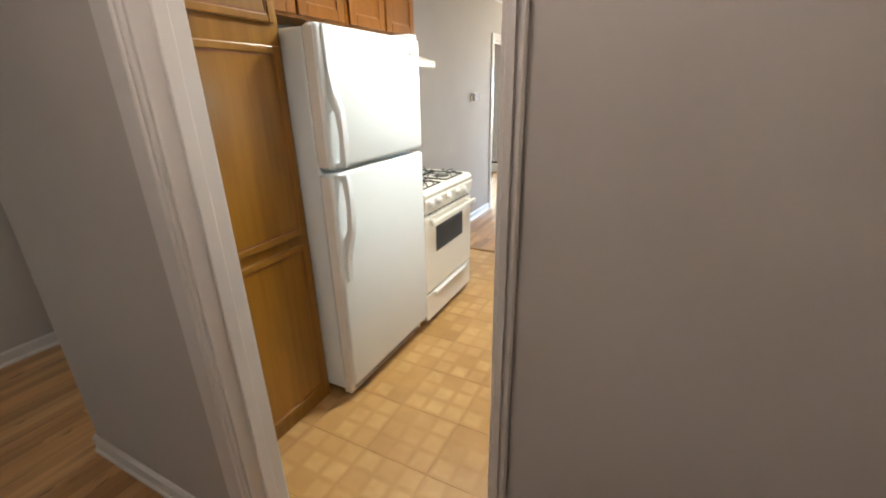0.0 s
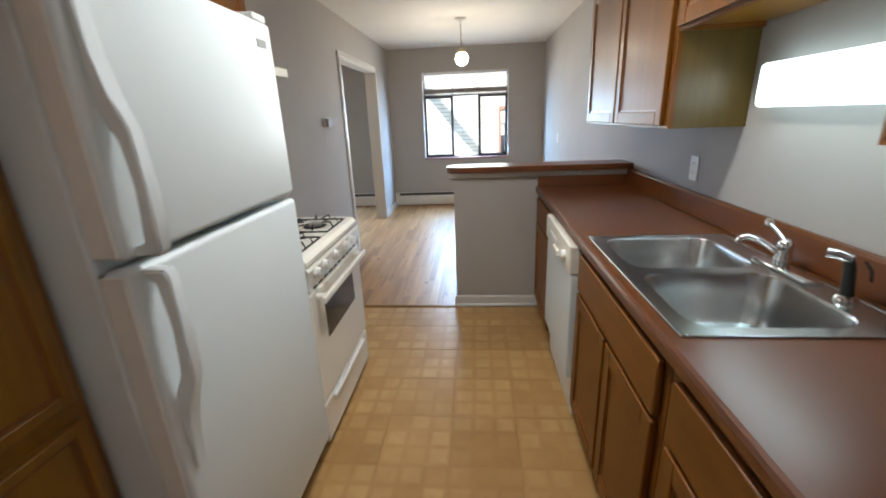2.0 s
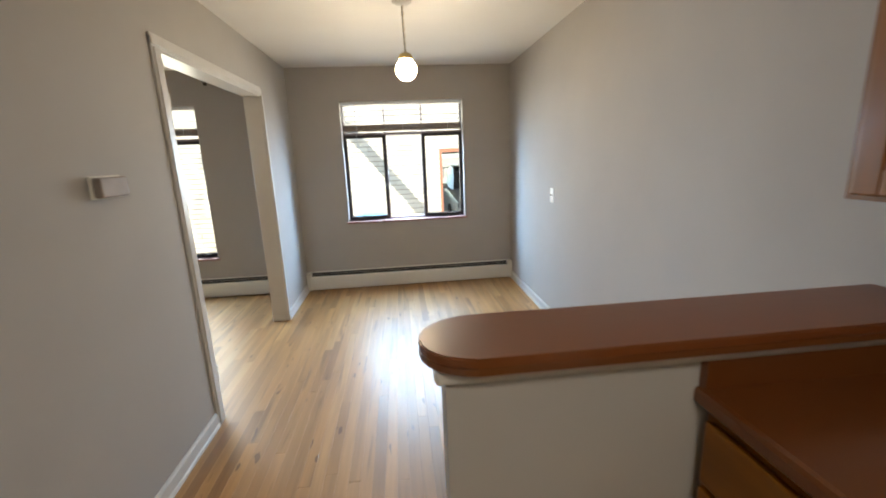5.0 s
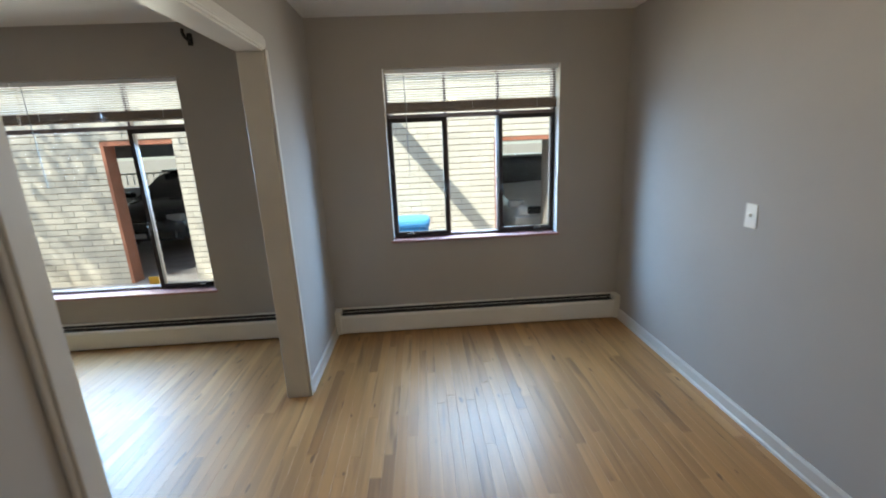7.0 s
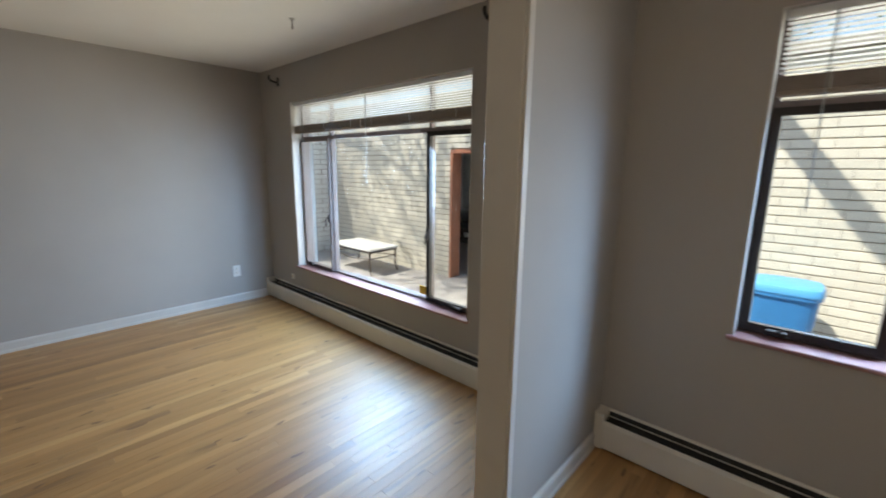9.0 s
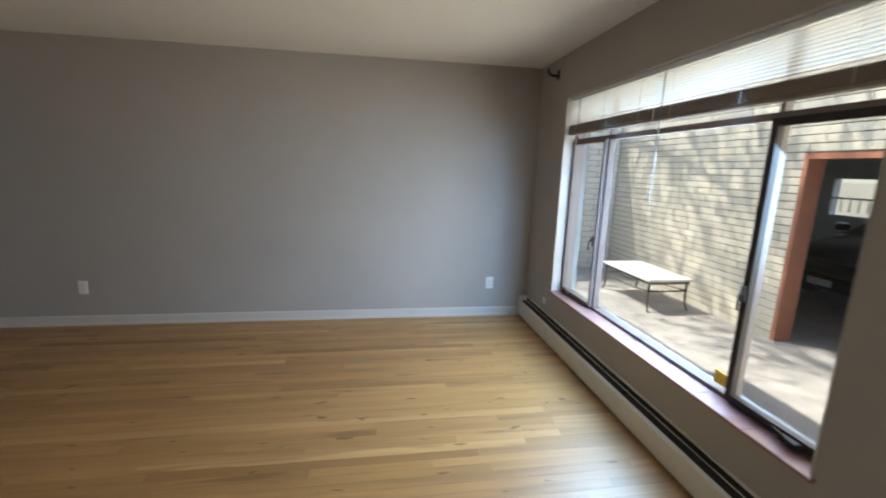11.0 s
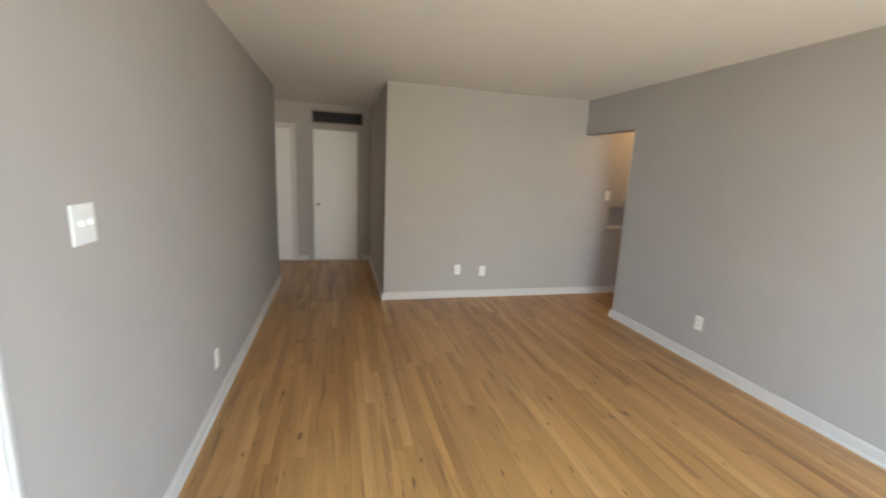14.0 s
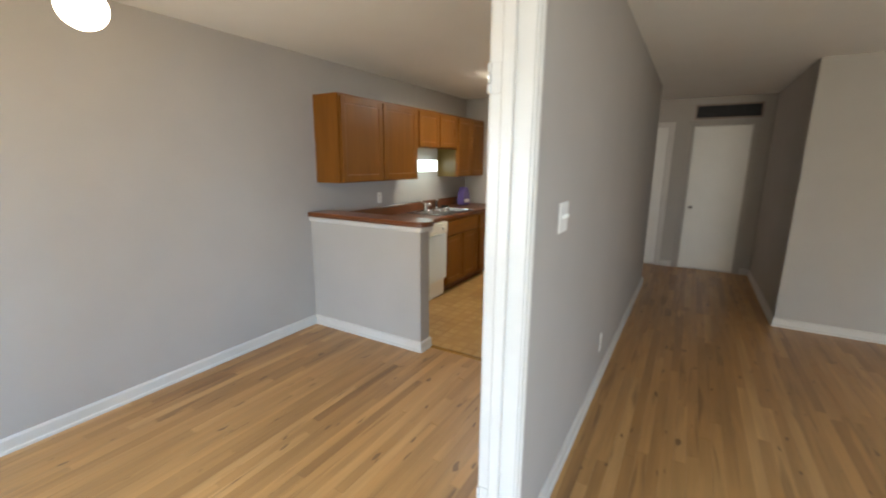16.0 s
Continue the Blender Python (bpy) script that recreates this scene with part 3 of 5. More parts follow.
def base_unit(y0, y1, label, doors, drawers, open_top=False):
    y0, y1 = sorted((y0, y1))
    t = thing("base_cabinet", ((FX + 2.38) / 2, (y0 + y1) / 2, 0), label, "cabinet", "base cabinets")
    bm = B()
    wall = 0.016
    box(bm, FX + 0.018, 2.385, y0, y0 + wall, 0.09, 0.872)
    box(bm, FX + 0.018, 2.385, y1 - wall, y1, 0.09, 0.872)
    box(bm, FX + 0.018, 2.385, y0 + wall, y1 - wall, 0.09, 0.106)
    box(bm, 2.37, 2.385, y0 + wall, y1 - wall, 0.106, 0.872)
    part("body", bm, 'oak_dark', t)
    bm = B()
    w = 0.038
    box(bm, FX, FX + 0.018, y0, y0 + w, 0.09, 0.872)
    box(bm, FX, FX + 0.018, y1 - w, y1, 0.09, 0.872)
    box(bm, FX, FX + 0.018, y0 + w, y1 - w, 0.835, 0.872)
    box(bm, FX, FX + 0.018, y0 + w, y1 - w, 0.665, 0.70)
    box(bm, FX, FX + 0.018, y0 + w, y1 - w, 0.09, 0.125)
    part("face_frame", bm, 'oak', t)
    part("toe_kick", box(B(), FX + 0.07, FX + 0.085, y0, y1, 0.0, 0.09), 'oak_dark', t)
    for a, b in drawers:
        cab_drawer(t, FX, -1, a, b, 0.688, 0.845)
    for a, b in doors:
        cab_door(t, FX, -1, a, b, 0.115, 0.672)
    return t


base_unit(-4.540, -3.935, "honey oak base cabinet beside the half wall", [(-4.52, -3.95)], [(-4.52, -3.95)])
base_unit(-6.00, -5.165, "honey oak sink base cabinet with false drawer front", [(-5.575, -5.19), (-5.97, -5.595)], [(-5.97, -5.19)])
base_unit(-6.775, -6.004, "honey oak base cabinet with drawer under the counter", [(-6.375, -6.045), (-6.74, -6.395)], [(-6.74, -6.045)])

# dishwasher
t = thing("dishwasher", (2.05, -4.85, 0), "white built-in dishwasher under the rust counter", "dishwasher")
part("body", box(B(), 1.80, 2.36, -5.158, -4.548, 0.09, 0.868), 'plastic', t)
bm = B()
rbox(bm, 1.752, 1.80, -5.156, -4.55, 0.22, 0.735, 0.006, 2)
door = part("door", bm, 'appliance', t)
part("latch", rbox(B(), 1.728, 1.756, -4.93, -4.82, 0.748, 0.775, 0.006, 2), 'ivory', t)
pan = part("control_panel", rbox(B(), 1.742, 1.80, -5.158, -4.548, 0.74, 0.866, 0.008, 2), 'ivory', t)
part("dial", lathe(B(), [(0.022, 0.0), (0.022, -0.012), (0.017, -0.020)], (1.742, -5.06, 0.80), 16, 'X'), 'plastic', pan, "", True)
for i in range(4):
    y = -4.72 - i * 0.045
    part("button", rbox(B(), 1.737, 1.744, y - 0.016, y + 0.016, 0.790, 0.812, 0.002, 1), 'plastic', pan)
part("kick_plate", box(B(), 1.79, 1.80, -5.156, -4.55, 0.02, 0.215), 'plastic', t)

# the continuous worktop with a cut-out for the sink, and its splashbacks
SX0, SX1, SY0, SY1 = 1.803, 2.335, -5.985, -5.185
bm = B()
X0, X1, Y0, Y1, Z0, Z1 = 1.765, 2.388, -6.778, -3.917, 0.874, 0.914
for a in ((X0 + 0.02, SX0 + 0.02, Y0, Y1), (SX1 - 0.02, X1, Y0, Y1), (SX0 + 0.02, SX1 - 0.02, Y0, SY0 + 0.02), (SX0 + 0.02, SX1 - 0.02, SY1 - 0.02, Y1)):
    box(bm, *a, Z0, Z1)
prism(bm, [(X0 + 0.02, Z0), (X0 + 0.004, Z0), (X0, Z0 + 0.006), (X0, Z1 - 0.012), (X0 + 0.004, Z1 - 0.003), (X0 + 0.013, Z1), (X0 + 0.02, Z1)], 'Y', Y0, Y1)
wt = thing("worktop", (2.08, -5.35, 0.874), "rust-brown laminate worktop with rounded front edge", "worktop")
part("top", bm, 'laminate', wt)
bm = B()
prism(bm, [(2.388, 0.914), (2.366, 0.914), (2.362, 0.922), (2.366, 1.012), (2.374, 1.022), (2.388, 1.022)], 'Y', Y0, Y1)
part("splashback", bm, 'laminate', wt)
bm = B()
prism(bm, [(-3.917, 0.914), (-3.939, 0.914), (-3.939, 0.994), (-3.933, 1.0), (-3.917, 1.0)], 'X', 1.775, 2.36)
part("end_splashback", bm, 'laminate', wt)

# bar top with a rounded end
bm = B()
out = []
for k in range(13):
    a = radians(90 + 180 * k / 12)
    out.append((1.252 + 0.115 * math.cos(a), -3.872 + 0.115 * math.sin(a)))
out += [(2.388, -3.987), (2.388, -3.757)]
prism(bm, out, 'Z', 1.0445, 1.066)
bmesh.ops.bevel(bm, geom=[e for e in bm.edges if abs(e.verts[0].co.z - e.verts[1].co.z) < 1e-5], offset=0.004, segments=2, affect='EDGES')
bar = thing("bar_top", (1.75, -3.872, 1.027), "dark rust laminate bar top with a rounded end", "bar top")
part("top", bm, 'bar_edge', bar)
bm = B()
prism(bm, out, 'Z', 1.027, 1.044)
bmesh.ops.bevel(bm, geom=[e for e in bm.edges if abs(e.verts[0].co.z - e.verts[1].co.z) < 1e-5], offset=0.002, segments=1, affect='EDGES')
part("edge_band", bm, 'laminate', bar, "darker laminate edge strip")


# double-bowl sink
def bowl(bm, x0, x1, y0, y1, z, depth, r=0.07, lip=0.0):
    """A basin with rounded corners, open above."""
    def ring(inset, zz, rr):
        pts = []
        for cx, cy, a0 in ((x1 - inset - rr, y1 - inset - rr, 0), (x0 + inset + rr, y1 - inset - rr, 90), (x0 + inset + rr, y0 + inset + rr, 180), (x1 - inset - rr, y0 + inset + rr, 270)):
            for k in range(7):
                a = radians(a0 + 90 * k / 6)
                pts.append(bm.verts.new((cx + rr * math.cos(a), cy + rr * math.sin(a), zz)))
        return pts
    rings = [ring(0, z, r), ring(0.004, z - 0.008, r), ring(0.012, z - depth + 0.04, r), ring(0.022, z - depth + 0.012, r), ring(0.05, z - depth, r * 0.7)]
    for p, q in zip(rings, rings[1:]):
        for k in range(28):
            bm.faces.new((p[k], p[(k + 1) % 28], q[(k + 1) % 28], q[k]))
    bm.faces.new(rings[-1])
    return rings[0]


sink = thing("kitchen_sink", (2.07, -5.585, 0.9), "stainless steel double-bowl sink set in the worktop", "sink")
bm = B()
BX0, BX1 = 1.848, 2.24
b1 = bowl(bm, BX0, BX1, -5.555, -5.225, 0.919, 0.17)
b2 = bowl(bm, BX0, BX1, -5.945, -5.60, 0.919, 0.17)
mid0 = -5.5775


# deck around the bowls: strips from each bowl's corner arcs to the rim
def deck(ringv, x0, x1, y0, y1):
    c = [bm.verts.new(p) for p in ((x1, y1, 0.919), (x0, y1, 0.919), (x0, y0, 0.919), (x1, y0, 0.919))]
    for q in range(4):
        for k in range(6):
            bm.faces.new((c[q], ringv[q * 7 + k + 1], ringv[q * 7 + k]))
        bm.faces.new((c[q], c[(q + 1) % 4], ringv[((q + 1) * 7) % 28], ringv[q * 7 + 6]))
    return c


deck(b1, SX0 + 0.012, SX1 - 0.012, mid0, SY1 - 0.012)
deck(b2, SX0 + 0.012, SX1 - 0.012, SY0 + 0.012, mid0)
part("bowl", bm, 'steel', sink, "", True)
bm = B()
for a in ((SX0, SX0 + 0.014, SY0, SY1), (SX1 - 0.014, SX1, SY0, SY1), (SX0 + 0.014, SX1 - 0.014, SY0, SY0 + 0.014), (SX0 + 0.014, SX1 - 0.014, SY1 - 0.014, SY1)):
    rbox(bm, *a, 0.912, 0.9205, 0.003, 2)
part("rim", bm, 'steel', sink)
for y in (-5.39, -5.77):
    d = part("drain", lathe(B(), [(0.042, 0.0), (0.042, 0.003), (0.034, 0.004), (0.030, 0.001)], (2.05, y, 0.7495), 20), 'chrome', sink, "", True)
    part("strainer", lathe(B(), [(0.026, 0.0), (0.026, 0.002), (0.006, 0.003)], (2.05, y, 0.7515), 16), 'burner', d, "", True)

# tap with swinging spout and lever, and the side spray
tap = thing("kitchen_tap", (2.285, -5.585, 0.919), "chrome single-lever kitchen tap on the sink deck", "tap")
part("deck_plate", rbox(B(), 2.258, 2.312, -5.70, -5.47, 0.919, 0.929, 0.005, 2), 'chrome', tap, "", True)
part("column", lathe(B(), [(0.024, 0), (0.024, 0.030), (0.020, 0.036), (0.022, 0.055), (0.022, 0.066), (0.012, 0.078)], (2.300, -5.55, 0.928), 18), 'chrome', tap, "", True)
part("spout", tube(B(), [(2.292, -5.545, 0.955), (2.27, -5.535, 0.978), (2.24, -5.52, 0.998), (2.21, -5.507, 1.006), (2.195, -5.50, 1.000), (2.190, -5.498, 0.985)], 0.010, 10), 'chrome', tap, "", True)
lev = part("lever", tube(B(), [(2.300, -5.545, 0.998), (2.302, -5.51, 1.016), (2.303, -5.465, 1.032)], 0.006, 8), 'chrome', tap, "", True)
part("knob", lathe(B(), [(0.006, -0.014), (0.013, -0.008), (0.014, 0.004), (0.008, 0.014)], (2.303, -5.455, 1.036), 12), 'chrome', lev, "", True)
sp = thing("side_spray", (2.29, -5.80, 0.919), "black sink side spray with chrome collar", "side spray")
part("collar", lathe(B(), [(0.026, 0), (0.026, 0.006), (0.018, 0.016)], (2.29, -5.80, 0.919), 16), 'chrome', sp, "", True)
part("handle", tube(B(), [(2.29, -5.80, 0.932), (2.288, -5.797, 0.97), (2.285, -5.795, 1.005), (2.28, -5.79, 1.03)], 0.015, 10, 0.012), 'dark', sp, "", True)
part("trigger", tube(B(), [(2.298, -5.815, 1.03), (2.305, -5.83, 1.01), (2.305, -5.835, 0.985)], 0.004, 6), 'dark', sp)
part("spray_head", tube(B(), [(2.285, -5.795, 1.028), (2.265, -5.775, 1.036), (2.25, -5.76, 1.036)], 0.013, 10), 'chrome', sp, "", True)
solo("scrub_brush", tube(B(), [(2.29, -5.93, 0.932), (2.27, -5.96, 0.936), (2.24, -6.02, 0.931)], 0.014, 8), 'dark', "black handled brush lying on the sink deck", "brush", smooth=True)
bm = B()
prism(bm, [(-6.56, 0.914), (-6.36, 0.914), (-6.355, 0.99), (-6.37, 1.10), (-6.42, 1.17), (-6.50, 1.165), (-6.55, 1.09), (-6.565, 0.99)], 'X', 2.19, 2.29)
pk = thing("detergent_pack", (2.24, -6.46, 0.914), "purple packet with a pale band standing on the worktop", "packet")
bmesh.ops.bevel(bm, geom=list(bm.edges), offset=0.01, segments=2, affect='EDGES')
part("bag", bm, 'purple', pk, "", True)
part("label", box(B(), 2.186, 2.189, -6.53, -6.39, 0.95, 1.0), 'plastic', pk, "pale label band")


# wall cabinets along the east wall
def upper_unit(side, y0, y1, z0, z1, doors, label, depth, wood_name='oak', skin='oak', side_skin=None):
    """side: +1 hangs on the east wall, -1 on the west wall."""
    back = XE - 0.001 if side > 0 else 0.001
    front = XE - depth if side > 0 else depth
    t = thing("wall_cabinet", ((back + front) / 2, (y0 + y1) / 2, z0), label, "cabinet", "wall cabinets")
    a, b = sorted((back, front + 0.019 * side))
    bm = B()
    w = 0.014
    box(bm, a, b, y0, y0 + w, z0, z1)
    box(bm, a, b, y0 + w, y1 - w, z0 + 0.018, z0 + 0.032)
    box(bm, a, b, y0 + w, y1 - w, z1 - w, z1)
    part("body", bm, skin, t)
    part("side_panel", box(B(), a, b, y1 - w, y1, z0, z1), side_skin or wood_name, t)
    f0, f1 = sorted((front, front + 0.019 * side))
    bm = B()
    s = 0.036
    box(bm, f0, f1, y0, y0 + s, z0, z1)
    box(bm, f0, f1, y1 - s, y1, z0, z1)
    box(bm, f0, f1, y0 + s, y1 - s, z0, z0 + s)
    box(bm, f0, f1, y0 + s, y1 - s, z1 - s, z1)
    for p, q in zip(sorted(doors), sorted(doors)[1:]):
        box(bm, f0, f1, p[1] - 0.012, q[0] + 0.012, z0 + s, z1 - s)
    part("face_frame", bm, wood_name, t)
    for p, q in doors:
        cab_door(t, front, -side, p, q, z0 + 0.012, z1 - 0.02, wood_name)
    return t


# first body and third side panel carry the painted lamplight tint
upper_unit(1, -5.095, -3.89, 1.325, 2.085, [(-4.472, -3.912), (-5.063, -4.492)], "honey oak wall cabinet with two framed doors", 0.29, skin='oak_lamplit')
upper_unit(1, -5.985, -5.098, 1.668, 2.085, [(-5.53, -5.115), (-5.96, -5.55)], "short honey oak wall cabinet above the sink", 0.29, skin='oak_y')
upper_unit(1, -6.775, -5.988, 1.325, 2.085, [(-6.37, -6.01), (-6.75, -6.39)], "tall honey oak wall cabinet beside the sink", 0.29, skin='oak_y', side_skin='oak_lamplit')

# sink light on the wall
t = thing("sink_light", (2.36, -5.56, 1.42), "lit white fluorescent light bar above the sink", "light")
part("back_plate", box(B(), 2.362, 2.389, -5.87, -5.235, 1.41, 1.52), 'plastic', t)
part("diffuser", rbox(B(), 2.318, 2.362, -5.87, -5.235, 1.395, 1.535, 0.015, 3), 'tube', t, "glowing white diffuser")
# ceiling light
t = thing("ceiling_light", (1.26, -5.42, 2.30), "round lit ceiling light in the kitchen", "light")
part("base", lathe(B(), [(0.16, 0.0), (0.16, -0.02), (0.15, -0.025)], (1.26, -5.42, 2.399), 28), 'plastic', t, "", True)
part("shade", lathe(B(), [(0.150, 0.0), (0.142, -0.02), (0.12, -0.034), (0.08, -0.042), (0.02, -0.045)], (1.26, -5.42, 2.374), 28), 'ceil_lamp', t, "frosted lit glass", True)

# pantry cabinet
t = thing("pantry_cabinet", (0.265, -6.475, 0), "tall yellow oak pantry cabinet with thin-framed doors", "cabinet")
bm = B()
box(bm, 0.003, 0.511, -6.775, -6.758, 0.0, 2.395)
box(bm, 0.003, 0.511, -6.190, -6.173, 0.0, 2.395)
box(bm, 0.003, 0.511, -6.758, -6.190, 0.08, 0.098)
box(bm, 0.003, 0.511, -6.758, -6.190, 2.377, 2.395)
part("body", bm, 'oak_y', t)
bm = B()
for a in ((-6.775, -6.735, 0.0, 2.395), (-6.213, -6.173, 0.0, 2.395), (-6.735, -6.213, 0.0, 0.085), (-6.735, -6.213, 0.845, 0.90), (-6.735, -6.213, 1.60, 1.725), (-6.735, -6.213, 2.33, 2.395)):
    box(bm, 0.511, 0.530, a[0], a[1], a[2], a[3])
part("face_frame", bm, 'oak_y', t)
for z0, z1 in ((0.078, 0.848), (0.892, 1.628), (1.705, 2.36)):
    cab_door(t, 0.530, 1, -6.752, -6.200, z0, z1, 'oak_y', "door", "", 0.026)

upper_unit(-1, -6.170, -5.494, 1.785, 2.395, [(-5.84, -5.515), (-6.15, -5.86)], "honey oak wall cabinet above the refrigerator", 0.31)
upper_unit(-1, -5.490, -4.79, 1.785, 2.395, [(-5.128, -4.81), (-5.47, -5.148)], "honey oak wall cabinet above the range hood", 0.31)

# range hood
t = thing("range_hood", (0.24, -5.14, 1.60), "cream enamel range hood under the wall cabinet", "range hood")
bm = B()
prism(bm, [(0.002, 1.784), (0.002, 1.625), (0.475, 1.625), (0.475, 1.640), (0.315, 1.695), (0.30, 1.784)], 'Y', -5.488, -4.822)
bmesh.ops.bevel(bm, geom=list(bm.edges), offset=0.004, segments=2, affect='EDGES')
part("canopy", bm, 'enamel', t)
bm = B()
rbox(bm, 0.462, 0.485, -5.49, -4.82, 1.602, 1.642, 0.006, 2)
box(bm, 0.002, 0.462, -5.488, -5.478, 1.604, 1.625)
box(bm, 0.002, 0.462, -4.832, -4.822, 1.604, 1.625)
part("lip", bm, 'enamel', t)
part("filter", box(B(), 0.05, 0.43, -5.42, -4.89, 1.612, 1.6245), 'burner', t, "grey metal filter")

# refrigerator
FY0, FY1 = -6.165, -5.415
t = thing("refrigerator", (0.35, -5.79, 0), "white top-freezer refrigerator with long handles", "refrigerator")
part("body", rbox(B(), 0.03, 0.615, FY0 + 0.005, FY1 - 0.005, 0.05, 1.695, 0.008, 2), 'appliance', t)
for z0, z1, nm in ((1.168, 1.705, "freezer_door"), (0.095, 1.150, "fridge_door")):
    bm = B()
    rbox(bm, 0.628, 0.692, FY0, FY1, z0, z1, 0.016, 3)
    d = part(nm, bm, 'appliance', t, "", True)
    part("gasket", box(B(), 0.614, 0.629, FY0 + 0.012, FY1 - 0.012, z0 + 0.012, z1 - 0.012), 'gasket', d)
    hy = FY0 + 0.042
    hw = 0.017
    if nm == "freezer_door":
        side = [(0.690, 1.700), (0.699, 1.700), (0.706, 1.54), (0.724, 1.455), (0.744, 1.405), (0.748, 1.30), (0.746, 1.188), (0.738, 1.174), (0.690, 1.174),
                (0.690, 1.192), (0.722, 1.196), (0.728, 1.30), (0.724, 1.388), (0.700, 1.436), (0.690, 1.446)]
    else:
        side = [(0.690, 1.144), (0.738, 1.144), (0.746, 1.130), (0.748, 1.02), (0.744, 0.895), (0.724, 0.845), (0.706, 0.77), (0.699, 0.66), (0.690, 0.66),
                (0.690, 0.852), (0.700, 0.862), (0.724, 0.910), (0.728, 1.02), (0.722, 1.122), (0.690, 1.126)]
    bm = prism(B(), side, 'Y', hy - hw, hy + hw)
    bmesh.ops.bevel(bm, geom=[e for e in bm.edges if abs(e.verts[0].co.y - e.verts[1].co.y) < 1e-5], offset=0.004, segments=2, affect='EDGES')
    part("handle", bm, 'appliance', d, "", True)
    part("side_trim", rbox(B(), 0.630, 0.680, FY0 - 0.004, FY0 + 0.002, z0 + 0.01, z1 - 0.01, 0.002, 1), 'plastic', d)
part("hinge_cap", rbox(B(), 0.60, 0.69, FY1 - 0.10, FY1 - 0.02, 1.703, 1.724, 0.006, 2), 'plastic', t)
part("badge", rbox(B(), 0.690, 0.694, FY1 - 0.105, FY1 - 0.05, 1.628, 1.650, 0.001, 1), 'gasket', t, "small grey badge")
bm = B()
box(bm, 0.60, 0.640, FY0 + 0.02, FY1 - 0.02, 0.02, 0.088)
k = part("grille", bm, 'plastic', t)
for i in range(4):
    part("slot", box(B(), 0.640, 0.6425, FY0 + 0.05, FY1 - 0.05, 0.030 + i * 0.014, 0.036 + i * 0.014), 'dark', k)
for y in (FY0 + 0.05, FY1 - 0.05):
    part("foot", lathe(B(), [(0.018, 0), (0.018, 0.012), (0.008, 0.014), (0.008, 0.055)], (0.60, y, 0.0), 12), 'dark', t)
    part("foot", lathe(B(), [(0.018, 0), (0.018, 0.012), (0.008, 0.014), (0.008, 0.055)], (0.10, y, 0.0), 12), 'dark', t)

t.location.x += 0.012     # stands a little off the wall

# gas range
RY0, RY1 = -5.405, -4.705
t = thing("gas_range", (0.35, -5.055, 0), "white freestanding gas range with black grates", "range")
part("body", box(B(), 0.02, 0.645, RY0 + 0.004, RY1 - 0.004, 0.03, 0.86), 'enamel', t)
part("plinth", box(B(), 0.05, 0.60, RY0 + 0.03, RY1 - 0.03, 0.0, 0.03), 'dark', t)
bm = B()
prism(bm, [(0.03, 0.862), (0.69, 0.862), (0.70, 0.872), (0.70, 0.888), (0.682, 0.905), (0.66, 0.910), (0.64, 0.904), (0.14, 0.904), (0.12, 0.912), (0.03, 0.912)], 'Y', RY0, RY1)
bmesh.ops.bevel(bm, geom=[e for e in bm.edges if abs(e.verts[0].co.y - e.verts[1].co.y) < 1e-5], offset=0.006, segments=2, affect='EDGES')
part("cooktop", bm, 'enamel', t)
bm = B()
prism(bm, [(0.02, 0.912), (0.185, 0.912), (0.145, 0.930), (0.125, 0.972), (0.120, 1.035), (0.170, 1.046), (0.174, 1.060), (0.142, 1.148), (0.130, 1.156), (0.02, 1.156)], 'Y', RY0, RY1)
bmesh.ops.bevel(bm, geom=list(bm.edges), offset=0.005, segments=2, affect='EDGES')
part("backguard", bm, 'enamel', t)
bm = B()
prism(bm, [(0.645, 0.862), (0.70, 0.862), (0.706, 0.85), (0.692, 0.775), (0.645, 0.775)], 'Y', RY0, RY1)
ctl = part("control_panel", bm, 'enamel', t)
for y in (-5.33, -5.24, -5.10, -4.955, -4.865):
    kn = part("knob", lathe(B(), [(0.024, 0.0), (0.024, 0.010), (0.019, 0.014), (0.018, 0.026)], (0.699, y, 0.828), 18, 'X'), 'plastic', ctl, "", True)
    part("grip", rbox(B(), 0.718, 0.731, y - 0.004, y + 0.004, 0.810, 0.846, 0.002, 1), 'plastic', kn)
bm = B()
box(bm, 0.650, 0.690, RY0 + 0.02, RY1 - 0.02, 0.755, 0.773)
vt = part("vent_strip", bm, 'enamel', t)
for i in range(10):
    y = RY0 + 0.06 + i * 0.062
    part("slot", box(B(), 0.690, 0.6925, y, y + 0.04, 0.760, 0.767), 'dark', vt)
bm = B()
rbox(bm, 0.648, 0.695, RY0 + 0.004, RY1 - 0.004, 0.245, 0.748, 0.008, 2)
d = part("oven_door", bm, 'enamel', t)
part("window", rbox(B(), 0.692, 0.6975, RY0 + 0.14, RY1 - 0.155, 0.495, 0.665, 0.002, 1), 'oven_glass', d, "dark oven glass")
bm = B()
rbox(bm, 0.728, 0.748, RY0 + 0.03, RY1 - 0.03, 0.705, 0.735, 0.008, 2)
for y in (RY0 + 0.06, RY1 - 0.09):
    rbox(bm, 0.69, 0.735, y, y + 0.03, 0.708, 0.732, 0.004, 1)
part("handle", bm, 'enamel', d)
bm = B()
rbox(bm, 0.648, 0.693, RY0 + 0.004, RY1 - 0.004, 0.045, 0.232, 0.008, 2)
d = part("broiler_drawer", bm, 'enamel', t)
part("pull", rbox(B(), 0.690, 0.712, RY0 + 0.10, RY1 - 0.10, 0.205, 0.226, 0.007, 2), 'plastic', d)
